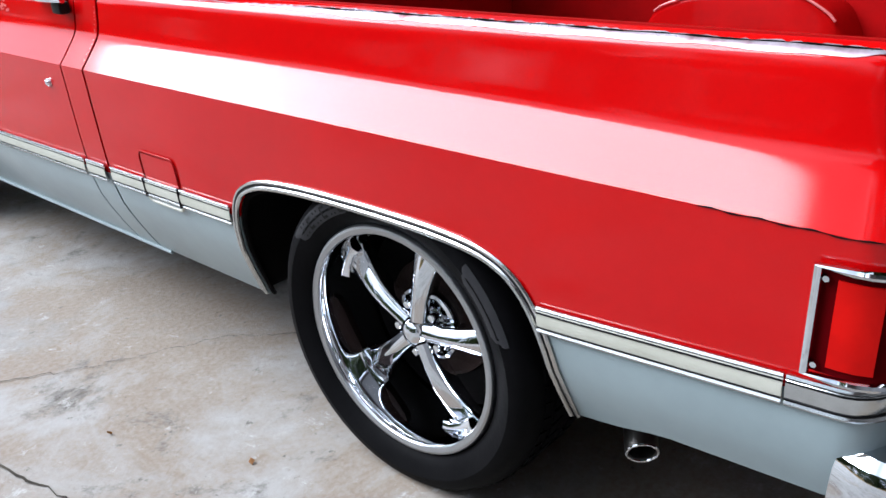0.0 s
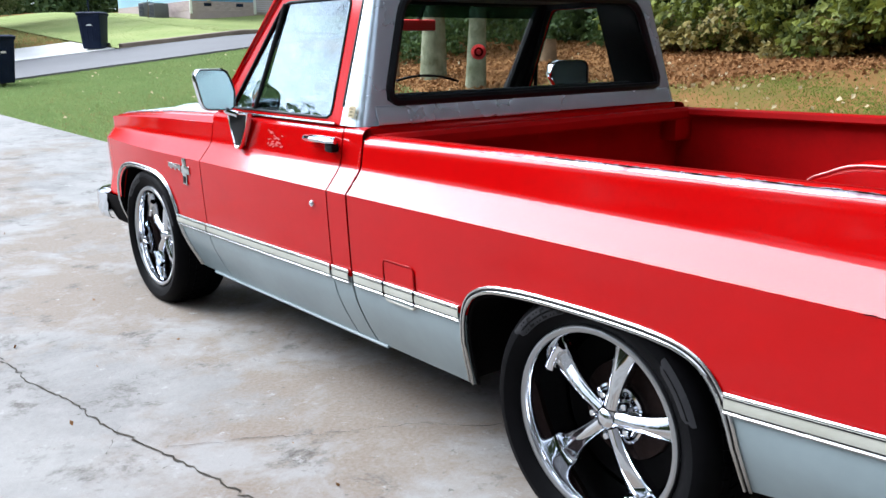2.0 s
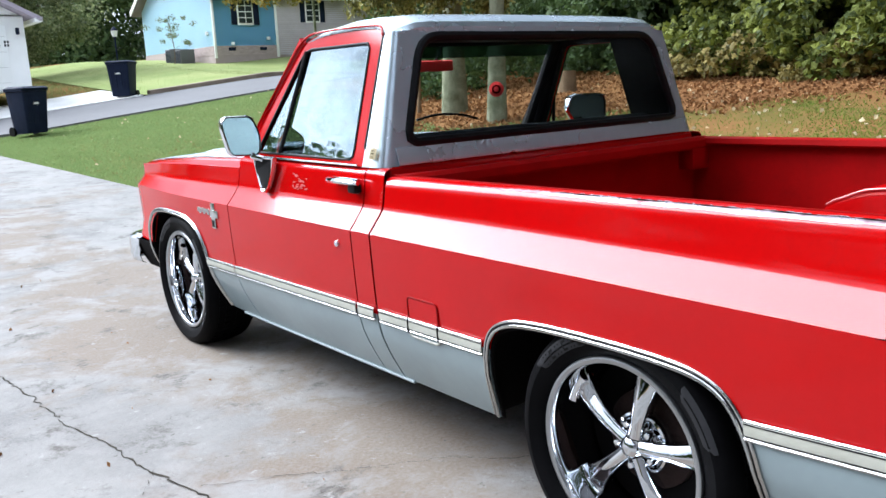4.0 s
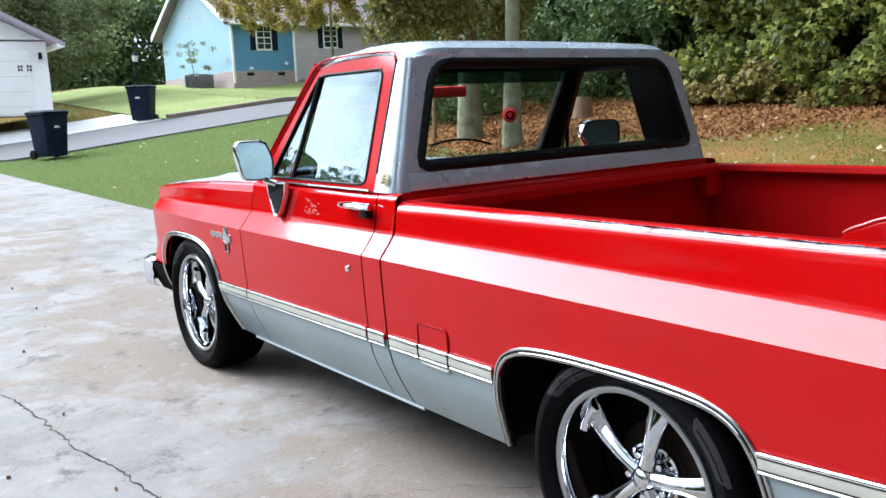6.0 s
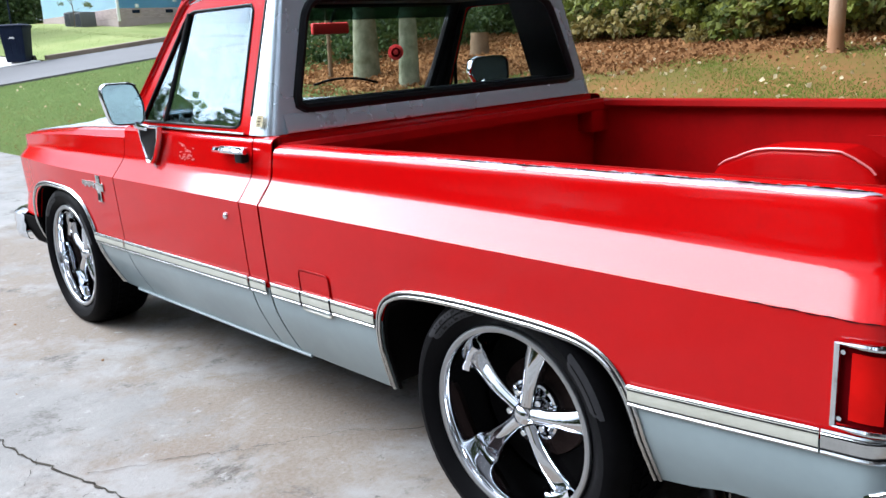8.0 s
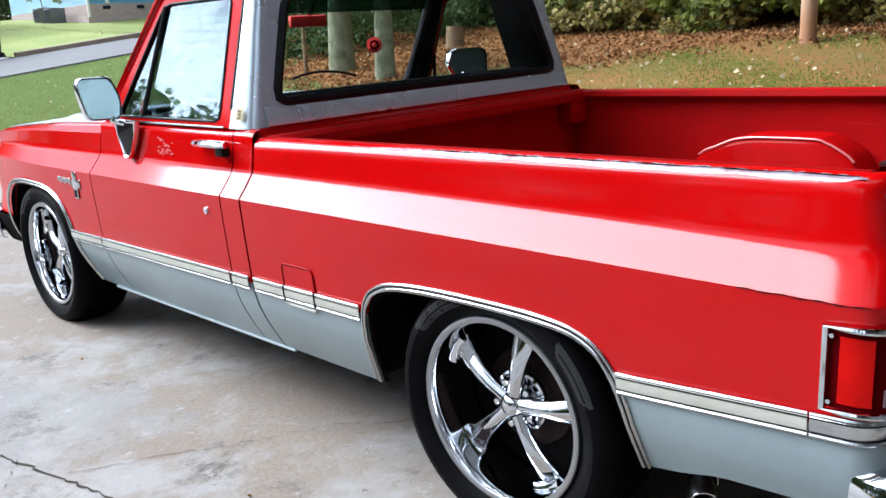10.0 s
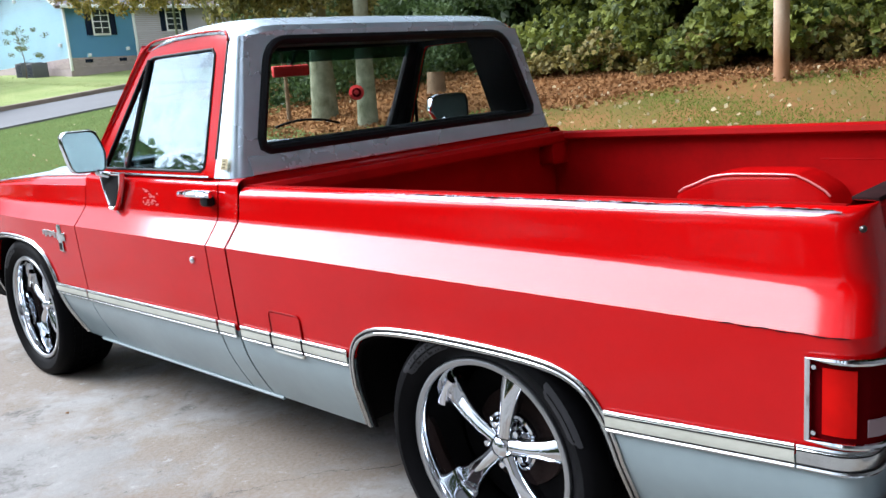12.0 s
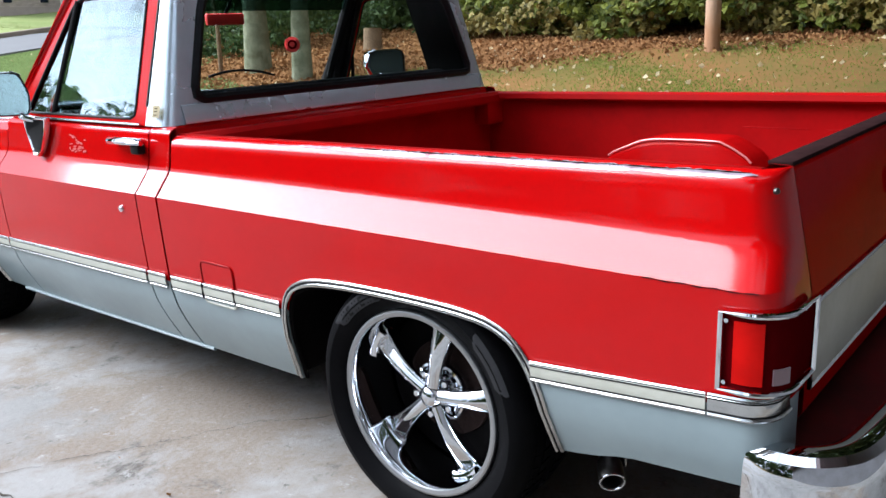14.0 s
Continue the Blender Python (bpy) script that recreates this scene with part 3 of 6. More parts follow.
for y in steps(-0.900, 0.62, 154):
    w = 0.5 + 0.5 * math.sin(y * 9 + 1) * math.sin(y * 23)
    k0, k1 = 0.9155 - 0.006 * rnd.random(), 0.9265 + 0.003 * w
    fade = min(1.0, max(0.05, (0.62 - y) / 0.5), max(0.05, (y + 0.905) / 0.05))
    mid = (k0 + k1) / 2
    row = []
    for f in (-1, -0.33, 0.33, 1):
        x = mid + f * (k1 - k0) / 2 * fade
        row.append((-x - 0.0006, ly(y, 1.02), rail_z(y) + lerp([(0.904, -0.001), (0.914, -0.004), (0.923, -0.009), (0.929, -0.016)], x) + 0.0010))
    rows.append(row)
part("worn_glint_edge", sheet(rows, thick=0.0008), WORN_GLINT, truck, "rubbed edge of the bed rail with its sky glint painted pale")
part("rail_dark_line", tube([(-0.9165 + 0.0012 * math.sin(y * 31), ly(y, 1.02), rail_z(y) - 0.0042) for y in steps(-0.885, 0.25, 80)], [0.0008 + 0.0016 * abs(math.sin(k * 0.7) * math.sin(k * 0.23)) for k in range(81)], 5), DARK, truck, "dark line along the worn rail")
bm = lathe([(0.0, 0.007), (0.004, 0.006), (0.006, 0.003), (0.007, 0.0)], 14)
bmesh.ops.transform(bm, matrix=Matrix.Translation((-0.922, -0.889, 0.997)) @ Matrix.Rotation(math.radians(215), 4, "Z"), verts=bm.verts[:])
part("rail_bolt", bm, STEEL, truck, "small bolt at the end of the rail")


def scuffs(name, mat, n, y0, y1, z0, z1, size, seed, out=0.0012):
    """Thin uneven smears on the paint."""
    r = random.Random(seed)
    bm = bmesh.new()
    for _ in range(n):
        y, z = r.uniform(y0, y1), r.uniform(z0, z1)
        a, b = size * r.uniform(0.5, 1.4), size * r.uniform(0.12, 0.4)
        tilt = r.uniform(-0.4, 0.4)
        ring = []
        for q in range(9):
            u = q / 9 * math.tau
            e = r.uniform(0.6, 1.1)
            dy, dz = a * e * math.cos(u), b * e * math.sin(u)
            yy, zz = y + dy * math.cos(tilt) - dz * math.sin(tilt), z + dy * math.sin(tilt) + dz * math.cos(tilt)
            ring.append(bm.verts.new(place(-1, yy, zz, 0, out)))
        bm.faces.new(ring)
        out += 0.00004
    return tagged(part(name, bm, mat, truck, smooth=False), kind="stuff")


scuffs("paint_scuff", SCUFF, 22, 1.63, 1.75, 0.925, 0.985, 0.015, 3)
scuffs("paint_scuff", SCUFF, 26, 1.090, 1.097, 0.83, 0.995, 0.004, 5, 0.0015)
part("paint_chip", tube([place(-1, y, CREASE - 0.001 + 0.0012 * math.sin(y * 90), RC * (1 - math.cos(max(0.0, RY - y) / RC)) if y < RY else 0, 0.0006) for y in steps(-0.905, -0.66, 40)], [0.0011 * abs(math.sin(k * 0.55)) + 0.0003 for k in range(41)], 5), DARK, truck, "chipped paint along the crease")

# fuel door
fy0, fy1, fz0, fz1 = 0.720, 0.884, 0.487, 0.628


def rounded(y0, y1, z0, z1, r, n=4):
    out = []
    for cy, cz, a0 in ((y1 - r, z1 - r, 0), (y0 + r, z1 - r, 90), (y0 + r, z0 + r, 180), (y1 - r, z0 + r, 270)):
        out += [(cy + r * math.cos(radians(a0 + 90 * k / n)), cz + r * math.sin(radians(a0 + 90 * k / n))) for k in range(n + 1)]
    return out


fuel = part("fuel_door", sheet([[place(-1, y, z, 0, 0.0025) for z in steps(fz0 + 0.006, fz1 - 0.006, 8)] for y in steps(fy0 + 0.006, fy1 - 0.006, 4)], thick=0.002), RED, truck)
part("fuel_door_lower", sheet([[place(-1, y, z, 0, 0.005) for z in steps(fz0 + 0.006, trim_z(y) - 0.02, 4)] for y in steps(fy0 + 0.006, fy1 - 0.006, 4)], thick=0.002), SILVER, fuel)
lp = rounded(fy0, fy1, fz0, fz1, 0.02)
part("fuel_door_gap", tube([place(-1, y, z, 0, 0.003) for y, z in [(fy1, 0.53)] + lp[:10] + [(fy0, 0.53)]], 0.0024, 6), RED_DULL, fuel)
part("fuel_door_lip", tube([place(-1, y, z, 0, 0.004) for y, z in [(fy0, 0.515)] + lp[10:] + [(fy1, 0.515)]], 0.0045, 6), CREAM, fuel, "pale lower lip")
for y in (fy0, fy1):
    part("strip_joint", tube([place(-1, y, z, 0, 0.009) for z in steps(trim_z(y) - 0.026, trim_z(y) + 0.026, 3)], 0.004, 6), DARK, fuel)

# structure behind the gaps, near-black to carry their shade; floor of the cab, chassis
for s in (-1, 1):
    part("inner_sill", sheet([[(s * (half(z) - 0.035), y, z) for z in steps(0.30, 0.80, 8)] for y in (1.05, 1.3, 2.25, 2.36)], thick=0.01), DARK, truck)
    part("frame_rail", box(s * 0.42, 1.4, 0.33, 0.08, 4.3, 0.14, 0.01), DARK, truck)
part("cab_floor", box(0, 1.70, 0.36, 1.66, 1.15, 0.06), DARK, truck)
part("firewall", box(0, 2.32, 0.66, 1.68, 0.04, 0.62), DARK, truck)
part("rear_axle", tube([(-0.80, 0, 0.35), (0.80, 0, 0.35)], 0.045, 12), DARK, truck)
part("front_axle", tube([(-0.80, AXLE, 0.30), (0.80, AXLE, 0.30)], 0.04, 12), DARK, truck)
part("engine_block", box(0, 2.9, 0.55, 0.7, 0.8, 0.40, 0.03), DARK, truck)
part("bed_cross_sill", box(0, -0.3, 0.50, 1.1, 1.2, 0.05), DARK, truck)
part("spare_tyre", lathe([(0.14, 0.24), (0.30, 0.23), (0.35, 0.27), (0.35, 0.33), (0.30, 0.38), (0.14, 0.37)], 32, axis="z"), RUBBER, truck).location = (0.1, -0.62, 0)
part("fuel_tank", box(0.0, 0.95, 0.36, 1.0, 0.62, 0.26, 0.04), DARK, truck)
# skirt and pan take the darkened red in place of real shade
part("rear_skirt", box(0, -0.885, 0.45, 1.66, 0.03, 0.17, 0.008), RED_SHADE, truck)
part("rear_valance", sheet([[(x, y, z) for y, z in ((-0.885, 0.510), (-0.905, 0.455), (-0.96, 0.430), (-1.055, 0.425))] for x in steps(-0.90, 0.90, 8)], thick=0.004), RED_SHADE, truck, "red pan behind the bumper, its shade in the dark colour")
# exhaust
ex = part("exhaust_pipe", tube([(-0.45, -0.10, 0.33), (-0.60, -0.33, 0.30), (-0.72, -0.43, 0.268), (-0.80, -0.49, 0.246)], 0.030, 14), DARK, truck)
bm = lathe([(0.024, 0.02), (0.026, 0.10), (0.031, 0.106), (0.034, 0.100), (0.032, 0.045)], 24)
bmesh.ops.transform(bm, matrix=Matrix.Translation((-0.765, -0.455, 0.258)) @ Vector((-0.74, -0.55, -0.36)).to_track_quat("X", "Z").to_matrix().to_4x4(), verts=bm.verts[:])
tip = part("exhaust_tip", bm, STEEL, ex, "dull steel exhaust tip")
bm = tube([(0.103, 0.030 * math.cos(a), 0.030 * math.sin(a)) for a in [k / 28 * math.tau for k in range(28)]], 0.0032, 8, closed=True)
bmesh.ops.transform(bm, matrix=Matrix.Translation((-0.765, -0.455, 0.258)) @ Vector((-0.74, -0.55, -0.36)).to_track_quat("X", "Z").to_matrix().to_4x4(), verts=bm.verts[:])
part("tip_ring", bm, CHROME, tip, "chrome ring")
part("hanger", tube([(-0.80, -0.525, 0.25), (-0.80, -0.525, 0.40)], 0.004, 6), ALU, ex)

# ---- cab above the belt ----
def side_x(z):
    return 0.918 - (z - 1.04) * 0.29


def gx(s, y, z, out=0.0):
    return (s * (side_x(z) + out), y, z)


def back_y(z):
    return 1.122 + (z - 1.04) * 0.15


def smooth_loop(pts, r, n=5):
    """Rounds the corners of a closed polygon in 2D."""
    out = []
    m = len(pts)
    rr = r if isinstance(r, (list, tuple)) else [r] * m
    for i in range(m):
        p, a, b = Vector(pts[i]), Vector(pts[i - 1]), Vector(pts[(i + 1) % m])
        u, v = (a - p).normalized() * rr[i], (b - p).normalized() * rr[i]
        out += [tuple((p + u) * (1 - t) ** 2 + p * 2 * t * (1 - t) + (p + v) * t * t) for t in [k / n for k in range(n + 1)]]
    return out


def resample(loop, n):
    pts = [Vector(p) for p in loop]
    pts.append(pts[0])
    lens = [0.0]
    for a, b in zip(pts, pts[1:]):
        lens.append(lens[-1] + (b - a).length)
    out, j = [], 0
    for k in range(n):
        d = lens[-1] * k / n
        while lens[j + 1] < d:
            j += 1
        f = (d - lens[j]) / max(1e-9, lens[j + 1] - lens[j])
        out.append(tuple(pts[j].lerp(pts[j + 1], f)))
    return out


def holed(outer, inner, f3, thick, n=96):
    """A panel between two loops around one another, mapped into space by f3."""
    o, i = resample(outer, n), resample(inner, n)
    # pair by angle round the hole's middle
    cx, cy = sum(p[0] for p in i) / n, sum(p[1] for p in i) / n
    ang = lambda p: math.atan2(p[1] - cy, p[0] - cx)
    o.sort(key=ang), i.sort(key=ang)
    bm = sheet([[f3(p) for p in o], [f3(p) for p in i]], closed=True, thick=thick)
    return bm


def filled(loop, f3, thick=0.0):
    bm = bmesh.new()
    bm.faces.new([bm.verts.new(f3(p)) for p in loop])
    if thick:
        bmesh.ops.solidify(bm, geom=bm.faces[:], thickness=thick)
    return bm


# side: door frame (red) and rear quarter (silver)
DOOR_OUT = [(1.232, 1.036), (1.247, 1.505), (1.29, 1.534), (1.79, 1.534), (1.875, 1.487), (2.225, 1.036)]
WIN = [(1.312, 1.057), (1.330, 1.483), (1.790, 1.483), (1.832, 1.462), (2.105, 1.058)]
for s in (-1, 1):
    f3 = lambda p, s=s: gx(s, p[0], p[1])
    frame_ob = part("door_frame", holed(smooth_loop(DOOR_OUT, [0.01, 0.05, 0.03, 0.05, 0.03, 0.01]), smooth_loop(WIN, [0.03, 0.03, 0.02, 0.02, 0.02]), f3, 0.016), RED, truck, angle=40)
    # added dark panel: shade on the frame's inner side, as colour
    part("door_frame_shade", holed(smooth_loop([(1.22, 1.0), (1.24, 1.515), (1.29, 1.528), (1.79, 1.528), (1.875, 1.480), (2.235, 1.0)], 0.02), smooth_loop(WIN, [0.03, 0.03, 0.02, 0.02, 0.02]), lambda p, s=s: gx(s, p[0], p[1], -0.024), 0.012), SEAT, truck, angle=40)
    f3i = lambda p, s=s: gx(s, p[0], p[1], -0.006)
    loop = smooth_loop(WIN, [0.03, 0.03, 0.02, 0.02, 0.02])
    g = part("door_glass", filled(loop, f3i, 0.003), GLASS_SIDE if s < 0 else GLASS, truck, "tinted door glass", smooth=False)
    part("window_seal", tube([gx(s, y, z, 0.0) for y, z in resample(loop, 72)], 0.0055, 6, closed=True), BLACK, g)
    part("vent_post", tube([gx(s, 1.812 if s < 0 else 1.925, 1.476), gx(s, 1.893 if s < 0 else 2.06, 1.06)], 0.010, 8), BLACK, g, "black quarter-window post")
    part("belt_moulding", tube([gx(s, y, 1.040, 0.006) for y in steps(1.27, 2.14, 6)], 0.0045, 8), ALU, truck, "bright belt moulding")
    # rear quarter, turned round the corner to the back
    rows = []
    for z in steps(1.036, 1.515, 14):
        x, yb = side_x(z), back_y(z)
        y0 = 1.238 + (z - 1.036) * 0.02
        R = lerp([(1.04, 0.050), (1.45, 0.027)], z)
        row = [(s * (x + 0.004), y0, z), (s * (x + 0.003), (y0 + yb + R) / 2, z), (s * x, yb + R, z)]
        row += [(s * (x - R * (1 - math.cos(a))), yb + R - R * math.sin(a), z) for a in [radians(v) for v in (15, 30, 45, 60, 75, 90)]]
        row.append((s * (x - R - 0.03), yb, z))
        rows.append(row)
    part("rear_quarter", sheet(rows, thick=0.004), PRIMER, truck, "weathered silver cab corner", angle=50)
    part("door_gap", tube([gx(s, 1.240 + (z - 1.04) * 0.02, z, 0.001) for z in steps(1.10, 1.505, 8)], 0.007, 6), BLACK, truck)
    part("drip_rail", tube([gx(s, y, z, 0.010) for y, z in spline([(1.246, 1.505), (1.258, 1.528), (1.30, 1.543), (1.50, 1.549), (1.70, 1.547), (1.79, 1.540), (1.86, 1.508), (1.92, 1.440), (2.05, 1.275), (2.19, 1.09)], 5)], 0.005, 8), RED, truck)
st_ob = part("door_sticker", filled([(1.150, 1.066), (1.192, 1.066), (1.192, 1.106), (1.150, 1.106)], lambda p: gx(-1, p[0], p[1], 0.0125), 0.001), DOOR_LABEL, truck, "small faded sticker", smooth=False)
for z0 in (1.074, 1.085, 1.095):
    part("print_bar", filled([(1.163, z0), (1.180, z0), (1.180, z0 + 0.003), (1.163, z0 + 0.003)], lambda p: gx(-1, p[0], p[1], 0.0140), 0.0005), GATE_EDGE, st_ob, "dark bar of faded print", smooth=False)

# back panel round the rear window
WO = [(-0.797, 1.110), (0.797, 1.110), (0.672, 1.502), (-0.672, 1.502)]
outer = [(-0.845, 1.036), (0.845, 1.036), (0.752, 1.518), (-0.752, 1.518)]
fb = lambda p: (p[0], back_y(p[1]) + 0.0005, p[1])
part("cab_back", holed(smooth_loop(outer, 0.01), smooth_loop(WO, [0.05, 0.05, 0.09, 0.09], 8), fb, 0.02, n=128), PRIMER, truck, "weathered silver rear window surround", angle=40)
wl_ = smooth_loop(WO, [0.05, 0.05, 0.09, 0.09], 8)
rear_glass = part("rear_window", filled([(x * 0.985, 1.306 + (z - 1.306) * 0.97) for x, z in wl_], lambda p: (p[0], back_y(p[1]) + 0.010, p[1]), 0.004), GLASS, truck, "clear rear window", smooth=False)
part("window_gasket", tube([(x * 0.988, back_y(z) + 0.002, 1.306 + (z - 1.306) * 0.975) for x, z in resample(wl_, 110)], 0.018, 8, closed=True), BLACK, rear_glass, "thick black rubber gasket")
part("cab_sill", sheet([[(x, y, z) for y, z in ((1.118, 1.034), (1.108, 1.039), (1.107, 1.048), (1.127, 1.100), (1.133, 1.104))] for x in steps(-0.846, 0.846, 12)], thick=0.004), PRIMER, truck)
part("cab_back_lower", box(0, 1.125, 0.80, 1.78, 0.03, 0.46, 0.006), RED_DULL, truck)
bm = sheet([[(x, 1.118 - 0.012 * math.sin(k / 6 * math.pi), 0.985 + 0.05 * k / 6) for k in range(7)] for x in steps(-0.88, 0.88, 8)], thick=0.004)
part("cab_back_roll", bm, RED, truck)

# roof
rows = []
for u in steps(-1, 1, 28):
    row = []
    for v, (y, z) in enumerate(((1.193, 1.506), (1.191, 1.530), (1.202, 1.549), (1.212, 1.551), (1.236, 1.567), (1.29, 1.579), (1.45, 1.585), (1.60, 1.583), (1.74, 1.570), (1.82, 1.554), (1.87, 1.534))):
        w = 0.782 - 0.012 * (v == 0)
        a = abs(u)
        edge = max(0.0, (a - 0.80) / 0.20)
        row.append((w * u, y + 0.030 * edge ** 2 * (v < 6), z + 0.008 * (1 - a * a) * min(1, v / 4) - 0.042 * edge ** 2.2))
    rows.append(row)
part("roof", sheet(rows, thick=0.006), PRIMER, truck, "weathered silver roof skin", angle=25)
part("roof_liner", box(0, 1.54, 1.515, 1.46, 0.62, 0.02, 0.006), SEAT, truck)

# windscreen and pillars
ws = [(-0.865, 2.270, 1.045), (0.865, 2.270, 1.045), (0.745, 1.865, 1.505), (-0.745, 1.865, 1.505)]
scr = part("windscreen", filled([(0, 0), (1, 0), (1, 1), (0, 1)], lambda p: tuple(Vector(ws[0]).lerp(Vector(ws[1]), p[0]).lerp(Vector(ws[3]).lerp(Vector(ws[2]), p[0]), p[1])), 0.004), GLASS, truck, "clear windscreen", smooth=False)
band = [Vector(ws[0]).lerp(Vector(ws[3]), 0.86), Vector(ws[1]).lerp(Vector(ws[2]), 0.86), Vector(ws[2]), Vector(ws[3])]
part("sun_band", filled([0, 1, 2, 3], lambda k: tuple(band[k] + Vector((0, -0.006, -0.003)))), SUN_BAND, scr, "dark tinted band along the top", smooth=False)
part("windscreen_seal", tube(ws, 0.016, 8, closed=True), BLACK, scr)
for s in (-1, 1):
    part("screen_pillar", tube([(s * 0.893, 2.235, 1.03), (s * 0.765, 1.865, 1.522)], 0.026, 10), RED, truck)
    # black bars added inside the red pillars stand for their shade
    part("pillar_shade", tube([(s * 0.850, 2.215, 1.03), (s * 0.735, 1.850, 1.515)], 0.032, 10), SEAT, truck)
part("pillar_shade", tube([gx(1, 1.822, 1.475, -0.030), gx(1, 2.112, 1.05, -0.030)], 0.013, 8), SEAT, truck)
part("pillar_shade", tube([(0.875, 2.17, 1.03), (0.760, 1.86, 1.515)], 0.038, 10), SEAT, truck)
sticker_c = Vector((0.49, 2.068, 1.272))
bm = lathe([(0.0, 0.0), (0.040, 0.0), (0.040, 0.002), (0.0, 0.002)], 24, axis="z")
bmesh.ops.transform(bm, matrix=Matrix.Translation(sticker_c) @ Vector((-0.62, -0.78, 0.0)).to_track_quat("Z", "Y").to_matrix().to_4x4(), verts=bm.verts[:])
st = part("screen_sticker", bm, STICKER, scr, "round red sticker")
bm = lathe([(0.014, -0.003), (0.024, -0.003), (0.024, 0.005), (0.014, 0.005)], 20, axis="z")
bmesh.ops.transform(bm, matrix=Matrix.Translation(sticker_c) @ Vector((-0.62, -0.78, 0.0)).to_track_quat("Z", "Y").to_matrix().to_4x4(), verts=bm.verts[:])
part("sticker_ring", bm, LENS_DARK, st, "dark printed ring")
# flat red on the mirror body paints what the glass would reflect
mir = part("rear_view_mirror", box(-0.02, 1.935, 1.402, 0.21, 0.022, 0.052, 0.008), STICKER, truck, "mirror painted red in place of its reflection")
part("mirror_stem", tube([(-0.01, 1.94, 1.43), (-0.01, 1.885, 1.495)], 0.008, 6), BLACK, mir)
part("wiper", tube(spline([(0.04, 2.19, 1.135), (0.13, 2.185, 1.152), (0.22, 2.180, 1.156), (0.34, 2.185, 1.145), (0.46, 2.20, 1.118)]), 0.007, 6), BLACK, truck)
# interior
part("dashboard", box(0, 2.12, 0.955, 1.62, 0.26, 0.17, 0.03), SEAT, truck)
seat = part("bench_seat", box(0, 1.60, 0.62, 1.50, 0.50, 0.20, 0.05), SEAT, truck)
part("seat_back", box(0, 1.30, 0.855, 1.54, 0.13, 0.56, 0.05, m=Matrix.Rotation(radians(8), 4, "X")), SEAT_BLUE, seat, "dark blue-grey seat back")
bm = bmesh.new()
tube([(0.19 * math.cos(a), 0.19 * math.sin(a), 0) for a in [k / 32 * math.tau for k in range(32)]], 0.013, 8, closed=True, bm=bm)
tube([(-0.18, 0, 0), (0, 0, -0.03), (0.18, 0, 0)], 0.012, 6, bm=bm)
bmesh.ops.transform(bm, matrix=Matrix.Translation((-0.40, 1.85, 0.985)) @ Matrix.Rotation(radians(65), 4, "X"), verts=bm.verts[:])
part("steering_wheel", bm, SEAT, truck)
# black sheet that darkens the pillar's inside, where shade falls
rows = [[(side_x(z) - 0.035, y, z) for y in (1.19 + (z - 1.05) * 0.2, 1.30, 1.44 + (z - 1.05) * 0.12)] for z in steps(1.03, 1.50, 6)]
part("pillar_shade", sheet(rows, thick=0.012), SEAT, truck, "added black sheet for the shaded inside of the door pillar")
part("cowl", box(0, 2.27, 1.015, 1.70, 0.12, 0.02, 0.006), BLACK, truck)
for s in (-1, 1):
    part("inner_door_card", box(s * 0.885, 1.76, 0.82, 0.03, 1.02, 0.40, 0.01), SEAT, truck)


# door mirrors
def door_mirror(s):
    cx, cy, cz = s * 1.008, 2.045, 1.137
    tilt, turn = (0.42, -0.29) if s < 0 else (0.08, -0.05)        # the glass looks up and a little outwards
    loop = smooth_loop([(-0.070, -0.082), (0.052, -0.086), (0.074, -0.005), (0.062, 0.076), (0.044, 0.086), (-0.064, 0.086), (-0.076, 0.05)], 0.025)
    if s > 0:
        cx += 0.165
        loop = [(-x * 2.1, z * 0.95) for x, z in loop][::-1]
    lean = lambda x, z: tilt * z + turn * x
    rows = [[(cx + x * k, cy + d + lean(x, z) * k, cz + z * k) for x, z in loop] for k, d in ((0.955, -0.004), (0.975, -0.010), (1.0, -0.004), (1.0, 0.018), (0.9, 0.045), (0.55, 0.062), (0.02, 0.066))]
    head = part("door_mirror", sheet(rows, closed=True), CHROME, truck, "chrome door mirror")
    part("mirror_glass", filled([(x * 0.955, z * 0.955) for x, z in loop], lambda p: (cx + p[0], cy - 0.002 + lean(*p), cz + p[1]), 0.002), MIRROR, head, "mirror glass", smooth=False)
    part("glass_rim", tube([(cx + x * 0.957, cy - 0.004 + lean(x, z) * 0.957, cz + z * 0.957) for x, z in loop], 0.0035, 6, closed=True), BLACK, head, "thin black rim")
    out = lambda z: lerp([(0.86, 0.978), (0.905, 0.955), (0.97, 0.946), (1.06, 0.942)], z)
    vee = [(2.055, 1.045), (2.035, 0.99), (1.985, 0.915), (1.962, 0.895), (1.930, 0.895), (1.915, 0.915), (1.880, 0.99), (1.868, 1.045)]
    rim = [[(s * (out(z) + d), 1.955 + (y - 1.955) * k, 0.985 + (z - 0.985) * k) for y, z in vee] for k, d in ((1.0, 0.0), (1.0, 0.016), (0.97, 0.022), (0.90, 0.022), (0.85, 0.016))]
    part("mirror_bracket", sheet(rim, closed=True), CHROME, head, "chrome V-shaped bracket")
    inner = [(1.955 + (y - 1.955) * 0.86, 0.985 + (z - 0.985) * 0.86) for y, z in vee]
    part("bracket_inset", filled(inner, lambda p: (s * (out(p[1]) + 0.019), p[0], p[1]), 0.002), BLACK, head, "black bracket inset", smooth=False)
    part("mirror_arm", tube([(s * 0.955, 1.97, 1.035), (s * 0.985, 2.00, 1.048), (cx - s * 0.03, 2.06, 1.085)], 0.014, 8), CHROME, head)


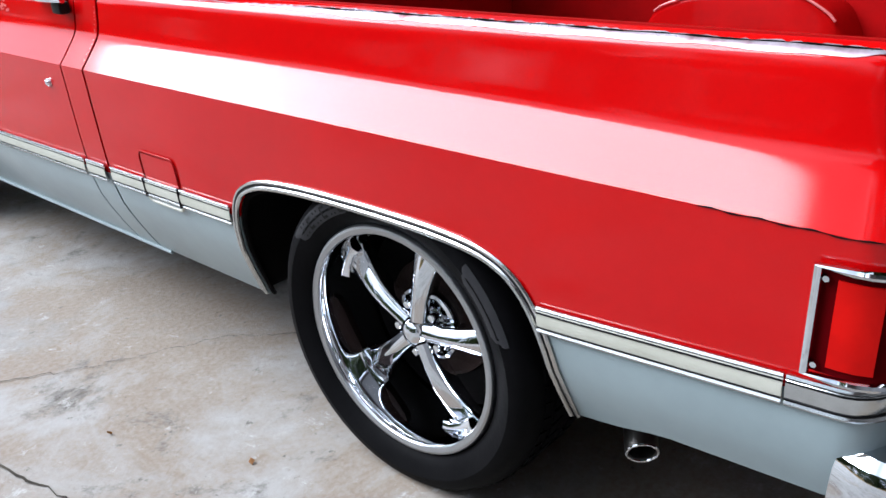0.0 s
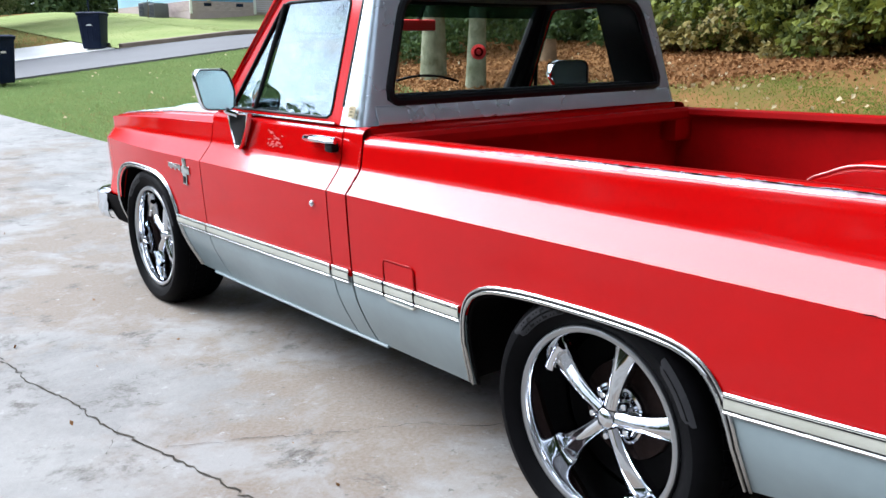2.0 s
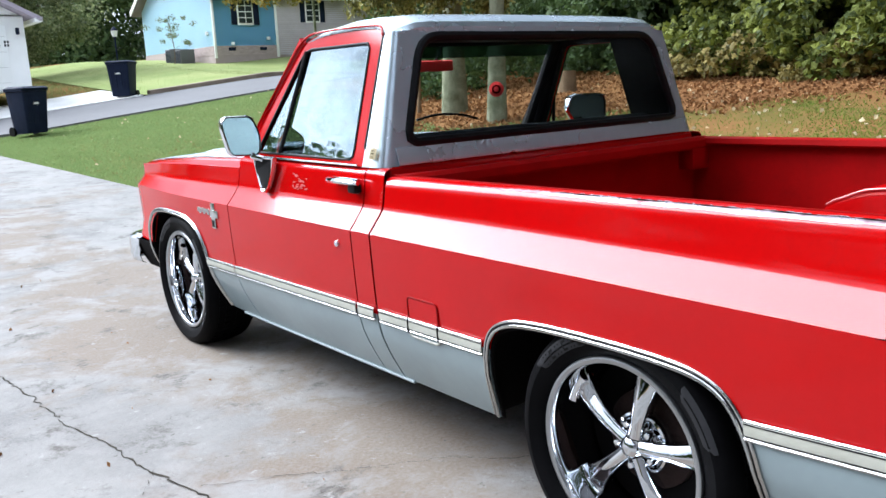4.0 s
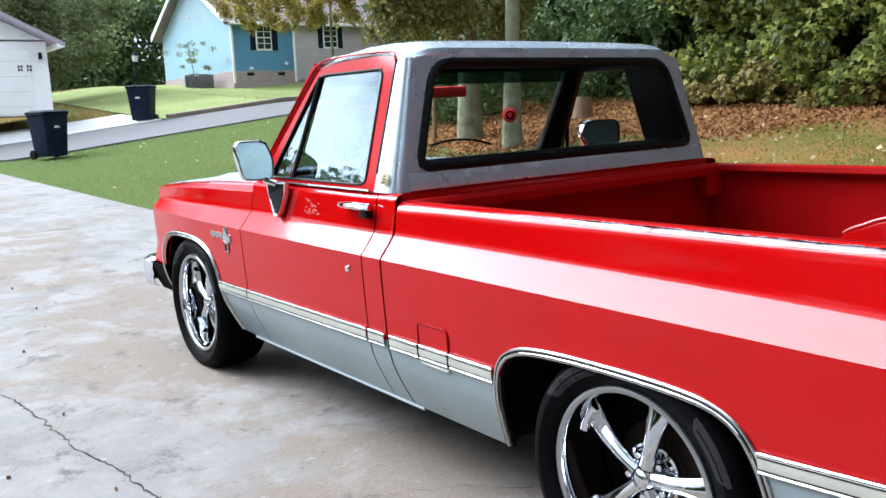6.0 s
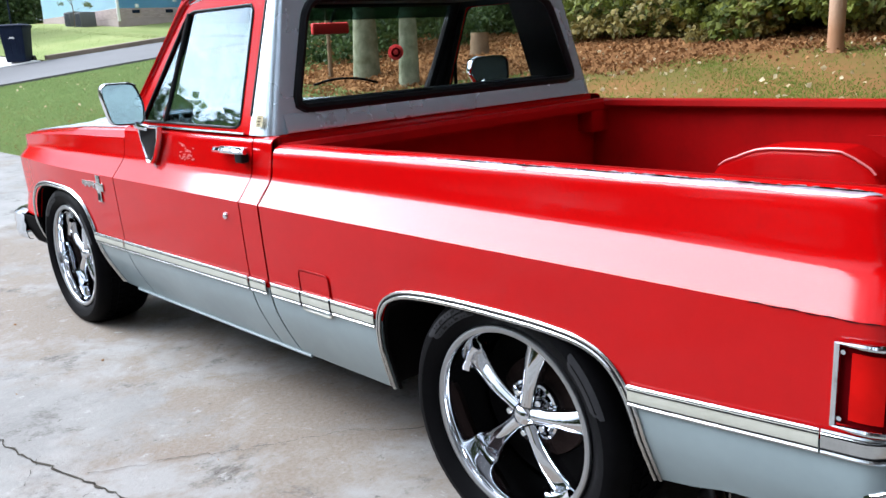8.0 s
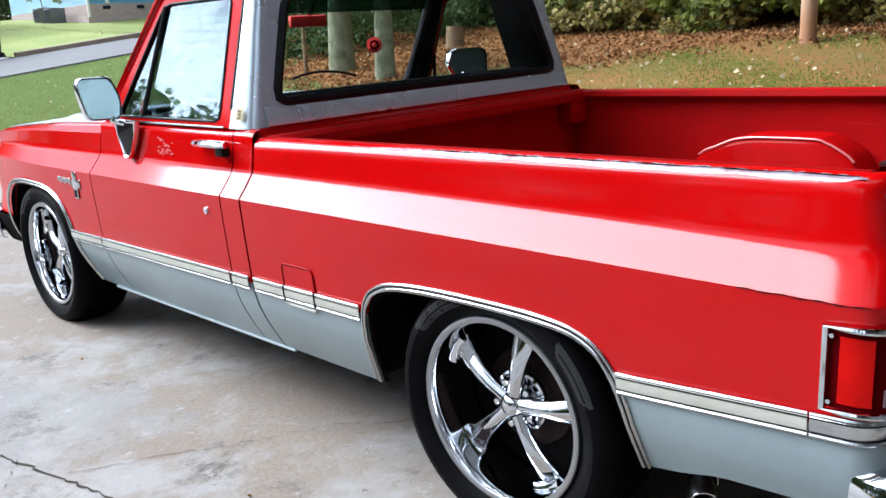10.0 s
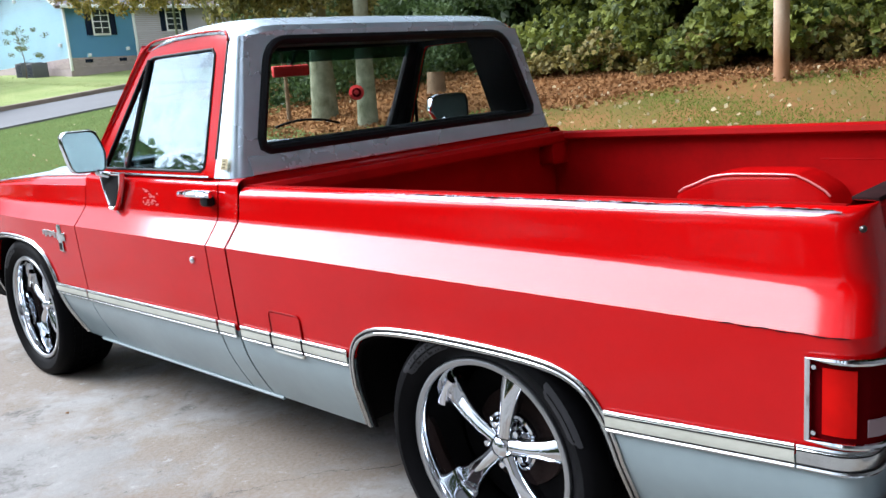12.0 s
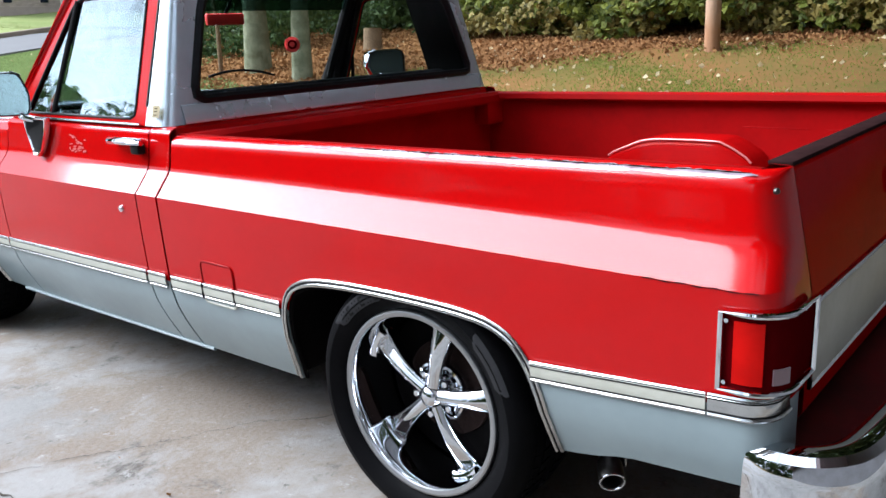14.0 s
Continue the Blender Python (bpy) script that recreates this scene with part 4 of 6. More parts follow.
MIRROR = material("mirror", (0.34, 0.46, 0.46), 0.02, metal=1.0)
for s in (-1, 1):
    door_mirror(s)
    h = part("door_handle", tube([(s * 0.962, 1.425, 0.982), (s * 0.974, 1.40, 0.984), (s * 0.976, 1.25, 0.986), (s * 0.968, 1.205, 0.984)], [0.008, 0.012, 0.013, 0.010], 8), CHROME, truck, "chrome door handle")
    part("handle_plate", box(s * 0.944, 1.325, 0.984, 0.012, 0.17, 0.022, 0.004), CHROME, h)
    part("push_button", box(s * 0.958, 1.245, 0.960, 0.034, 0.050, 0.034, 0.008), BLACK, h)
    bm = lathe([(0.0, 0.010), (0.007, 0.010), (0.009, 0.006), (0.012, 0.006), (0.013, 0.0)], 20)
    bmesh.ops.transform(bm, matrix=Matrix.Translation((s * half(0.757), 1.306, 0.757)) @ Matrix.Rotation(0 if s > 0 else math.pi, 4, "Z"), verts=bm.verts[:])
    part("door_lock", bm, CHROME, truck, "round chrome lock")
    # wing badge: a cross of bars, with a row of plain bars for the script
    x = s * (half(0.75) + 0.003)
    em = part("wing_badge", box(x, 2.435, 0.752, 0.006, 0.040, 0.122, 0.003), ALU, truck, "chrome and black badge")
    part("badge_arm", box(x, 2.425, 0.760, 0.008, 0.085, 0.036, 0.003), ALU, em)
    part("badge_inset", box(x, 2.435, 0.715, 0.009, 0.030, 0.034, 0.002), BLACK, em)
    for k in range(6):
        part("script_bar", box(x, 2.490 + 0.024 * k, 0.765 + 0.004 * (k % 2), 0.006, 0.015, 0.030 - 0.008 * (k % 2), 0.002), ALU, em)


# ---- wheels ----
def wheel(s, y, width):
    """One chrome five-spoke wheel; x is across, 0 at its outer face."""
    R, L, W = TYRE_R, 0.262, width
    w = part("wheel", lathe([(L - 0.0185, 0.0015), (L - 0.021, 0.008), (L - 0.023, 0.030), (0.237, 0.060), (0.236, 0.115), (0.230, W - 0.02)], 72), CHROME, truck, "polished chrome five-spoke wheel")
    part("rim_lip", lathe([(L - 0.006, 0.030), (L + 0.004, 0.014), (L + 0.002, 0.0), (L - 0.001, -0.0045), (L - 0.006, -0.006), (L - 0.0165, -0.003), (L - 0.0185, 0.0015)], 72), LIP, w, "satin grey rim lip")
    tp = [(L - 0.012, 0.030), (L + 0.002, 0.006), (L + 0.016, -0.006), (0.292, -0.014), (0.314, -0.022), (0.332, -0.018), (0.346, -0.006), (R - 0.004, 0.014), (R, 0.036)]
    tp += [(R + 0.001, W / 2)] + [(r, W - d) for r, d in tp[::-1]]
    part("tyre", lathe(tp, 72), RUBBER, w, "low-profile black tyre")
    # tread blocks at both shoulders and three rows of ribs
    bm = bmesh.new()
    n = 60
    for k in range(n):
        a = k / n * math.tau
        for x0, x1, sk in ((0.034, 0.060, 0.02), (0.070, 0.105, -0.02), (W - 0.105, W - 0.070, 0.02), (W - 0.060, W - 0.020, -0.02)):
            da = math.tau / n * 0.38
            vs = []
            for r in (R - 0.004, R + 0.006):
                rr = r - (0.003 if x0 < 0.04 or x1 > W - 0.03 else 0)
                for aa, x in ((a - da, x0), (a + da, x0), (a + da + sk, x1), (a - da + sk, x1)):
                    rx = rr - (0.010 if x == W - 0.020 else 0)
                    vs.append(bm.verts.new((x, rx * math.cos(aa), rx * math.sin(aa))))
            for q in ((4, 5, 6, 7), (0, 1, 5, 4), (1, 2, 6, 5), (2, 3, 7, 6), (3, 0, 4, 7)):
                bm.faces.new([vs[i] for i in q])
    bmesh.ops.recalc_face_normals(bm, faces=bm.faces[:])
    tagged(part("tread", bm, RUBBER, w, smooth=False), kind="stuff")
    # grey bands that paint the sidewall's sheen, with raised bars in place of the maker's lettering
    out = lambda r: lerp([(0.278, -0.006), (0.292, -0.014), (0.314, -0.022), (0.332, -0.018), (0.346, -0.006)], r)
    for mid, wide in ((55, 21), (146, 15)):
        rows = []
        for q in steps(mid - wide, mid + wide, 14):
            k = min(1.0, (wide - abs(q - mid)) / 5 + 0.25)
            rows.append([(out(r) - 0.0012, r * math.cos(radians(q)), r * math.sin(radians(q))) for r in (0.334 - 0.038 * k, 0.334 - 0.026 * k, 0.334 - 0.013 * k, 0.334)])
        band = part("sidewall_band", sheet(rows), SIDEWALL_SHEEN, w, "sidewall band with its sheen painted grey")
        if mid > 90:
            continue
        for k in range(6):
            a0, dep = mid + 14 - 5.4 * k, 0.0025
            for r0, r1, d0, d1 in (((0.300, 0.328, -1.7, -0.8), (0.300, 0.328, 0.7, 1.6), (0.312, 0.317, -0.8, 0.7)) if k % 2 else ((0.300, 0.306, -1.6, 1.5), (0.322, 0.328, -1.6, 1.5), (0.306, 0.322, -1.6, -0.7))):
                bm = bmesh.new()
                bm.faces.new([bm.verts.new((out(r) - dep, r * math.cos(radians(a0 + d)), r * math.sin(radians(a0 + d)))) for r, d in ((r0, d0), (r1, d0), (r1, d1), (r0, d1))])
                part("raised_bar", bm, BLACK, band, smooth=False)
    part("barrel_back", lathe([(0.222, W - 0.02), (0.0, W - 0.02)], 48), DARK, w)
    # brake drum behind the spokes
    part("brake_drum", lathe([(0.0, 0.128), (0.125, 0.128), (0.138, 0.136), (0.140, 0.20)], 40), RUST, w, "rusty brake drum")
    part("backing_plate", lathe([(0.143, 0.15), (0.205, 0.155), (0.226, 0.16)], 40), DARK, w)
    # hub, flange, cap, nuts
    part("hub", lathe([(0.0, 0.092), (0.050, 0.092), (0.056, 0.098), (0.074, 0.099), (0.079, 0.095), (0.086, 0.097), (0.089, 0.104), (0.089, 0.128)], 48), CHROME, w, "round chrome hub flange")
    part("centre_cap", lathe([(0.0, 0.036), (0.016, 0.038), (0.026, 0.046), (0.030, 0.058), (0.034, 0.062), (0.036, 0.086)], 28), CHROME, w, "chrome centre cap")
    for k in range(5):
        a = radians(SPOKE + 36 + 72 * k)
        bm = lathe([(0.0, 0.062), (0.008, 0.064), (0.011, 0.070), (0.011, 0.086)], 12)
        bmesh.ops.transform(bm, matrix=Matrix.Translation((0, 0.060 * math.cos(a), 0.060 * math.sin(a))), verts=bm.verts[:])
        part("lug_nut", bm, CHROME, w)
    # spokes: narrow at the waist, flared at both ends, rounded across and dished
    for k in range(5):
        a = radians(SPOKE + 72 * k)
        c, sn = math.cos(a), math.sin(a)
        rows = []
        for t in steps(0, 1, 14):
            r = 0.030 + t * 0.206
            wd = lerp([(0, 0.024), (0.2, 0.0245), (0.5, 0.031), (0.75, 0.040), (0.88, 0.047), (0.95, 0.052), (1, 0.058)], t)
            d = lerp([(0, 0.054), (0.3, 0.058), (0.6, 0.067), (0.85, 0.079), (1, 0.087)], t)
            th = lerp([(0, 0.036), (0.5, 0.050), (1, 0.040)], t)
            ring = []
            for u, v in ((-1, 0), (-0.97, 0.42), (-0.80, 0.62), (-0.48, 0.78), (-0.16, 0.97), (0, 1.0), (0.16, 0.97), (0.48, 0.78), (0.80, 0.62), (0.97, 0.42), (1, 0), (0.85, -0.8), (0, -1), (-0.85, -0.8)):
                ring.append((d + 0.016 - v * th * 0.62, r * c - u * wd * 0.88 * sn, r * sn + u * wd * 0.88 * c))
            rows.append(ring)
        bm = sheet(rows, closed=True)
        bmesh.ops.recalc_face_normals(bm, faces=bm.faces[:])
        spoke = part("spoke", bm, CHROME, w, angle=50)
        rows = []
        for q in steps(-0.19, 0.19, 8):
            horn = 0.003 * (abs(q) / 0.19) ** 3
            rows.append([(x, r * math.cos(a + q), r * math.sin(a + q)) for r, x in ((0.225 - horn, 0.076), (0.224 - horn, 0.070), (0.227, 0.066), (0.237, 0.062), (0.237, 0.104), (0.222, 0.100))])
        bm = sheet(rows, closed=True)
        bmesh.ops.recalc_face_normals(bm, faces=bm.faces[:])
        part("spoke_foot", bm, CHROME, spoke, "flared chrome foot of the spoke", angle=50)
        bm = lathe([(0.0, 0.0), (0.007, 0.002), (0.009, 0.008)], 10)
        bmesh.ops.transform(bm, matrix=Matrix.Translation((0.068, 0.214 * c, 0.214 * sn)), verts=bm.verts[:])
        part("rivet", bm, CHROME, w)
    return w


SPOKE = 28.0
for (s, y) in ((-1, 0.0), (-1, AXLE), (1, 0.0), (1, AXLE)):
    w = wheel(s, y, 0.255 if y == 0 else 0.235)
    w.matrix_local = Matrix.Translation((s * 0.978, y, TYRE_R - 0.012)) @ Matrix.Rotation(0 if s < 0 else math.pi, 4, "Z")

# ---- ground ----
def soft(v, w=0.25):
    return w * math.log1p(math.exp(min(40, v / w)))


def ground_z(x, y):
    z = 0.028 * soft(y - 6, 1.0)                       # the drive climbs a little to the street
    z += 0.125 * soft(x - 1.7, 0.25) - 0.085 * soft(x - 12, 1.0)   # bank beside the drive
    z += 0.045 * soft(y - 28, 2.0) - 0.05 * soft(y - 55, 3.0)
    z -= 0.10 * soft(-x - 9, 1.0) * 0.4
    z += 0.17 * soft(x - 14, 1.0) * min(1, max(0, (y - 30) / 8)) * min(1, max(0, (34 - x) / 10))
    return z + 0.02 * math.sin(x * 0.7 + 1.3) * math.sin(y * 0.45) * min(1, max(0, (x - 1.5) / 3))


def drive_right(y):
    return 1.22 - 0.055 * max(0.0, y - 8) if y > 8 else 1.22


xs = sorted(set([-300, -150, -80, -50] + steps(-40, -6, 17) + steps(-6, 14, 60) + steps(14, 44, 20) + [60, 90, 160, 300]))
ys = sorted(set([-300, -150, -80, -50] + steps(-40, -8, 10) + steps(-8, 32, 90) + steps(32, 60, 20) + [80, 120, 200, 320]))
bm = sheet([[(x, y, ground_z(x, y) - 0.045) for x in xs] for y in ys])
bmesh.ops.recalc_face_normals(bm, faces=bm.faces[:])
ground = part("ground", bm, SOIL, None, "grassy ground with bare earth and fallen leaves")
tagged(ground, category="ground", kind="structure")

# concrete drive in slabs: one sheet with a real edge
rows = []
for y in steps(-14, 20.8, 70):
    r = drive_right(y)
    rows.append([(-9 + (r + 9) * k / 14, y, 0.028 * soft(y - 6, 1.0)) for k in range(15)])
bm = sheet(rows, thick=0.09, core=(0, 0, -90))
drive = part("driveway", bm, CONCRETE, None, "stained grey concrete driveway with cracks", smooth=False)
tagged(drive, category="driveway", kind="structure")


def crack(pts, w, seed):
    rnd = random.Random(seed)
    fine = []
    for (a, b), (c, d) in zip(pts, pts[1:]):
        n = max(3, int(math.hypot(c - a, d - b) / 0.025))
        fine += [(a + (c - a) * k / n + rnd.gauss(0, 0.006), b + (d - b) * k / n + rnd.gauss(0, 0.006)) for k in range(n)]
    rows = []
    for i, (x, y) in enumerate(fine):
        ww = w * rnd.uniform(0.3, 1.1) * (0.75 + 0.7 * abs(math.sin(i * 0.045 + seed)))
        rows.append([(x - ww * 0.8, y - ww * 0.6, 0.0035), (x + ww * 0.8, y + ww * 0.6, 0.0035)])
    ob = part("driveway_crack", sheet(rows), CRACK, None, "dark jagged crack in the concrete", smooth=False)
    tagged(ob, category="crack", kind="structure")


crack([(-2.05, 3.6), (-1.91, 3.13), (-1.853, 2.665), (-1.826, 2.186), (-1.756, 1.885), (-1.735, 1.60), (-1.68, 1.36), (-1.636, 1.17), (-1.578, 0.87), (-1.53, 0.60), (-1.512, 0.40), (-1.49, -0.3)], 0.0045, 1)
crack([(-1.640, 1.30), (-1.40, 1.18), (-1.151, 1.02), (-0.865, 0.878), (-0.70, 0.70), (-0.3, 0.6)], 0.0014, 2)
crack([(-1.69, 1.545), (-1.78, 1.42), (-1.80, 1.36)], 0.003, 3)

# brown of the kerb's shadowed face, used as colour for all of it
KERB = material("shade_brown_kerb", (0.23, 0.18, 0.135), 0.9, var=(0.13, 0.10, 0.075), scale=2, fine=18, bump=0.2, bump_scale=15)
# street and the far drive
def street_y(x):
    return 21.9 - 0.16 * (x - 2)


bm = sheet([[(x, street_y(x) + w, ground_z(x, street_y(x) + w) + 0.02) for w in steps(0, 5.4, 6)] for x in steps(-45, 60, 70)], thick=0.08, core=(0, 0, -90))
tagged(part("street", bm, ASPHALT, None, "worn grey asphalt street"), category="road", kind="structure")
bm = sheet([[(x, street_y(x) + 5.4 + w, ground_z(x, street_y(x) + 5.4 + w) + h) for w, h in ((0, 0.03), (0.01, 0.15), (0.22, 0.16), (0.24, 0.02))] for x in steps(7.2, 60, 40)])
tagged(part("kerb", bm, KERB, None, "low concrete kerb along the street"), category="kerb", kind="structure")
bm = sheet([[(x + k, street_y(x) + 5.4 + w, ground_z(x + k, street_y(x) + 5.4 + w) + 0.04) for w in steps(0, 4.5, 4)] for x, k in [(v, 0) for v in steps(-3, 7.0, 10)]], thick=0.06, core=(0, 0, -90))
PALE = material("pale_concrete", (0.66, 0.65, 0.62), 0.8, var=(0.55, 0.54, 0.51), scale=0.6, bump=0.05)
tagged(part("far_driveway", bm, PALE, None, "pale concrete driveway across the street"), category="driveway", kind="structure")


# ---- foliage ----
def leaf_mat(name, dark, light, rough=0.55, thin=0.45, spec=0.25):
    """Leaves: colour by leaf, part of the light passing through."""
    m = material(name, dark, rough, var=light, scale=1.2, fine=8, island=0.75, spec=spec)
    n, l = m.node_tree.nodes, m.node_tree.links
    p = n["Principled BSDF"]
    tr, mx = n.new("ShaderNodeBsdfTranslucent"), n.new("ShaderNodeMixShader")
    mx.inputs[0].default_value = thin
    l.new(p.inputs["Base Color"].links[0].from_socket, tr.inputs["Color"])
    l.new(p.outputs[0], mx.inputs[1])
    l.new(tr.outputs[0], mx.inputs[2])
    l.new(mx.outputs[0], n["Material Output"].inputs["Surface"])
    return m


LEAF_HEDGE = leaf_mat("hedge_leaves", (0.008, 0.028, 0.005), (0.28, 0.315, 0.048), thin=0.3)
LEAF_OLIVE_DARK = leaf_mat("withered_leaves", (0.030, 0.034, 0.008), (0.34, 0.27, 0.070), thin=0.2)
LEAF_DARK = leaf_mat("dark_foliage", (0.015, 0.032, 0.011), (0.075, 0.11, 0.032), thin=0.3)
LEAF_OLIVE = leaf_mat("autumn_foliage", (0.045, 0.070, 0.028), (0.27, 0.30, 0.14))
LEAF_FOREST = leaf_mat("woodland_foliage", (0.020, 0.045, 0.014), (0.12, 0.18, 0.055), thin=0.3)
LEAF_BOUGH = leaf_mat("bough_leaves", (0.030, 0.045, 0.012), (0.36, 0.33, 0.095), thin=0.3)
LEAF_YELLOW = leaf_mat("yellowing_foliage", (0.11, 0.12, 0.03), (0.52, 0.40, 0.10))
BARK = material("bark", (0.16, 0.12, 0.085), 0.9, var=(0.07, 0.055, 0.04), scale=6, fine=40, bump=0.6, bump_scale=25)
BARK_WARM = material("stump_bark", (0.24, 0.17, 0.105), 0.9, spec=0.1, var=(0.12, 0.08, 0.05), scale=5, fine=40, bump=0.5, bump_scale=25)
BARK_PALE = material("pale_bark", (0.26, 0.265, 0.185), 0.9, spec=0.1, var=(0.09, 0.10, 0.055), scale=5, fine=22, bump=0.5, bump_scale=25)
POLE_WOOD = material("weathered_pole", (0.52, 0.40, 0.29), 0.85, var=(0.38, 0.24, 0.15), scale=3, fine=40, bump=0.3, bump_scale=30)
_n, _l = POLE_WOOD.node_tree.nodes, POLE_WOOD.node_tree.links
_p = _n["Principled BSDF"]
_src = _p.inputs["Base Color"].links[0].from_socket
_sep, _co, _clay, _mix = _n.new("ShaderNodeSeparateXYZ"), _n.new("ShaderNodeTexCoord"), _n.new("ShaderNodeMapRange"), _n.new("ShaderNodeMix")
_mix.data_type = "RGBA"
_clay.inputs["From Min"].default_value, _clay.inputs["From Max"].default_value = 1.75, 1.15
_l.new(_co.outputs["Object"], _sep.inputs[0])
_l.new(_sep.outputs[2], _clay.inputs["Value"])
_l.new(_clay.outputs[0], _mix.inputs[0])
_l.new(_src, _mix.inputs[6])
_mix.inputs[7].default_value = (0.33, 0.17, 0.085, 1)
_l.new(_mix.outputs[2], _p.inputs["Base Color"])
rng = np.random.default_rng(5)


def leaf_cloud(centres, size, droop=0.3, wide=0.39):
    """Arrays of pointed leaves, each two triangles folded at the midrib, round the given places."""
    n = len(centres)
    d = rng.normal(size=(n, 3))
    d[:, 2] -= droop
    d /= np.linalg.norm(d, axis=1)[:, None]
    e = np.cross(d, rng.normal(size=(n, 3)))
    e /= np.linalg.norm(e, axis=1)[:, None]
    up = np.cross(d, e)
    ln = rng.uniform(size[0], size[1], n)[:, None]
    wd = ln * rng.uniform(wide * 0.77, wide * 1.23, n)[:, None]
    a, b = centres - d * ln / 2, centres + d * ln / 2
    l = centres - d * ln * 0.08 + e * wd + up * ln * 0.10
    r = centres - d * ln * 0.08 - e * wd + up * ln * 0.10
    v = np.stack([a, l, b, r], 1).reshape(-1, 3)
    i = np.arange(n)[:, None] * 4
    f = np.concatenate([np.hstack([i, i + 1, i + 2]), np.hstack([i, i + 2, i + 3])])
    return v, f


def lobed_cloud(centres, size, face=(-0.75, -0.25, 0.6), spread=0.55):
    """Arrays of three-lobed leaves of four triangles, turned towards the open side."""
    n = len(centres)
    up = np.array(face) + rng.normal(size=(n, 3)) * spread
    up /= np.linalg.norm(up, axis=1)[:, None]
    d = np.cross(up, rng.normal(size=(n, 3)))
    d[:, 2] -= 0.25
    d /= np.linalg.norm(d, axis=1)[:, None]
    e = np.cross(up, d)
    ln = rng.uniform(size[0], size[1], n)[:, None]
    cols = [centres + (d * u + e * w + up * b) * ln for u, w, b in ((-0.5, 0, 0), (-0.12, 0.52, -0.06), (0.06, 0.20, 0.03), (0.5, 0, -0.08), (0.06, -0.20, 0.03), (-0.12, -0.52, -0.06))]
    v = np.stack(cols, 1).reshape(-1, 3)
    i = np.arange(n)[:, None] * 6
    f = np.concatenate([np.hstack([i, i + a, i + a + 1]) for a in (1, 2, 3, 4)])
    return v, f


def shell(cx, cy, cz, rx, ry, rz, n, inner=0.72):
    d = rng.normal(size=(n, 3))
    d /= np.linalg.norm(d, axis=1)[:, None]
    return np.array([cx, cy, cz]) + d * rng.uniform(inner, 1.05, n)[:, None] * np.array([rx, ry, rz])


def leaf_mesh(name, pts, size, mat, parent=None, droop=0.3, wide=0.39, lobed=False):
    v, f = lobed_cloud(pts, size) if lobed else leaf_cloud(pts, size, droop, wide)
    me = bpy.data.meshes.new(name)
    me.from_pydata(v.tolist(), [], f.tolist())
    me.materials.append(mat)
    ob = new(name, me)
    ob.parent = parent
    return ob


# hedge on the bank: many overlapping clumps, fuller and yellower in front, dark in the depths
def clumps(n, x0, x1, z0, z1, r0, r1, dens, inner):
    out = []
    for k in range(n):
        y = rng.uniform(-9, 9.3)
        x = 10.6 + rng.uniform(x0, x1) + 0.003 * (y - 4) ** 2
        r = rng.uniform(r0, r1)
        out.append(shell(x, y, ground_z(x, y) + rng.uniform(z0, z1), r, r * 1.2, r * 0.8, int(dens * r), inner))
    return np.concatenate(out)


hedge = leaf_mesh("hedge", clumps(360, -0.5, 1.6, 0.25, 3.9, 0.28, 0.62, 430, 0.6), (0.09, 0.19), LEAF_HEDGE, lobed=True)
tagged(hedge, "dense broad-leaved hedge, yellowish green, on the bank", "hedge", "", "stuff")
dead = leaf_mesh("hedge_skirt", clumps(150, -0.45, 1.0, 0.08, 0.55, 0.18, 0.34, 300, 0.5), (0.08, 0.16), LEAF_OLIVE_DARK, lobed=True)
tagged(dead, "withered brownish leaves along the foot of the hedge", "hedge", "", "stuff")
# back layer: shade in the hedge's gaps is coloured into its dark leaves
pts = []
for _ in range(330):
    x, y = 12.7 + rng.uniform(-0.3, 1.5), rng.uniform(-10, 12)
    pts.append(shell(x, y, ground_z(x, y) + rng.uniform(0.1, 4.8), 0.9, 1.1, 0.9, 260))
tagged(leaf_mesh("hedge_back", np.concatenate(pts), (0.18, 0.36), LEAF_DARK), "inner hedge foliage, shade of the gaps in its dark colour", "hedge", "", "stuff")


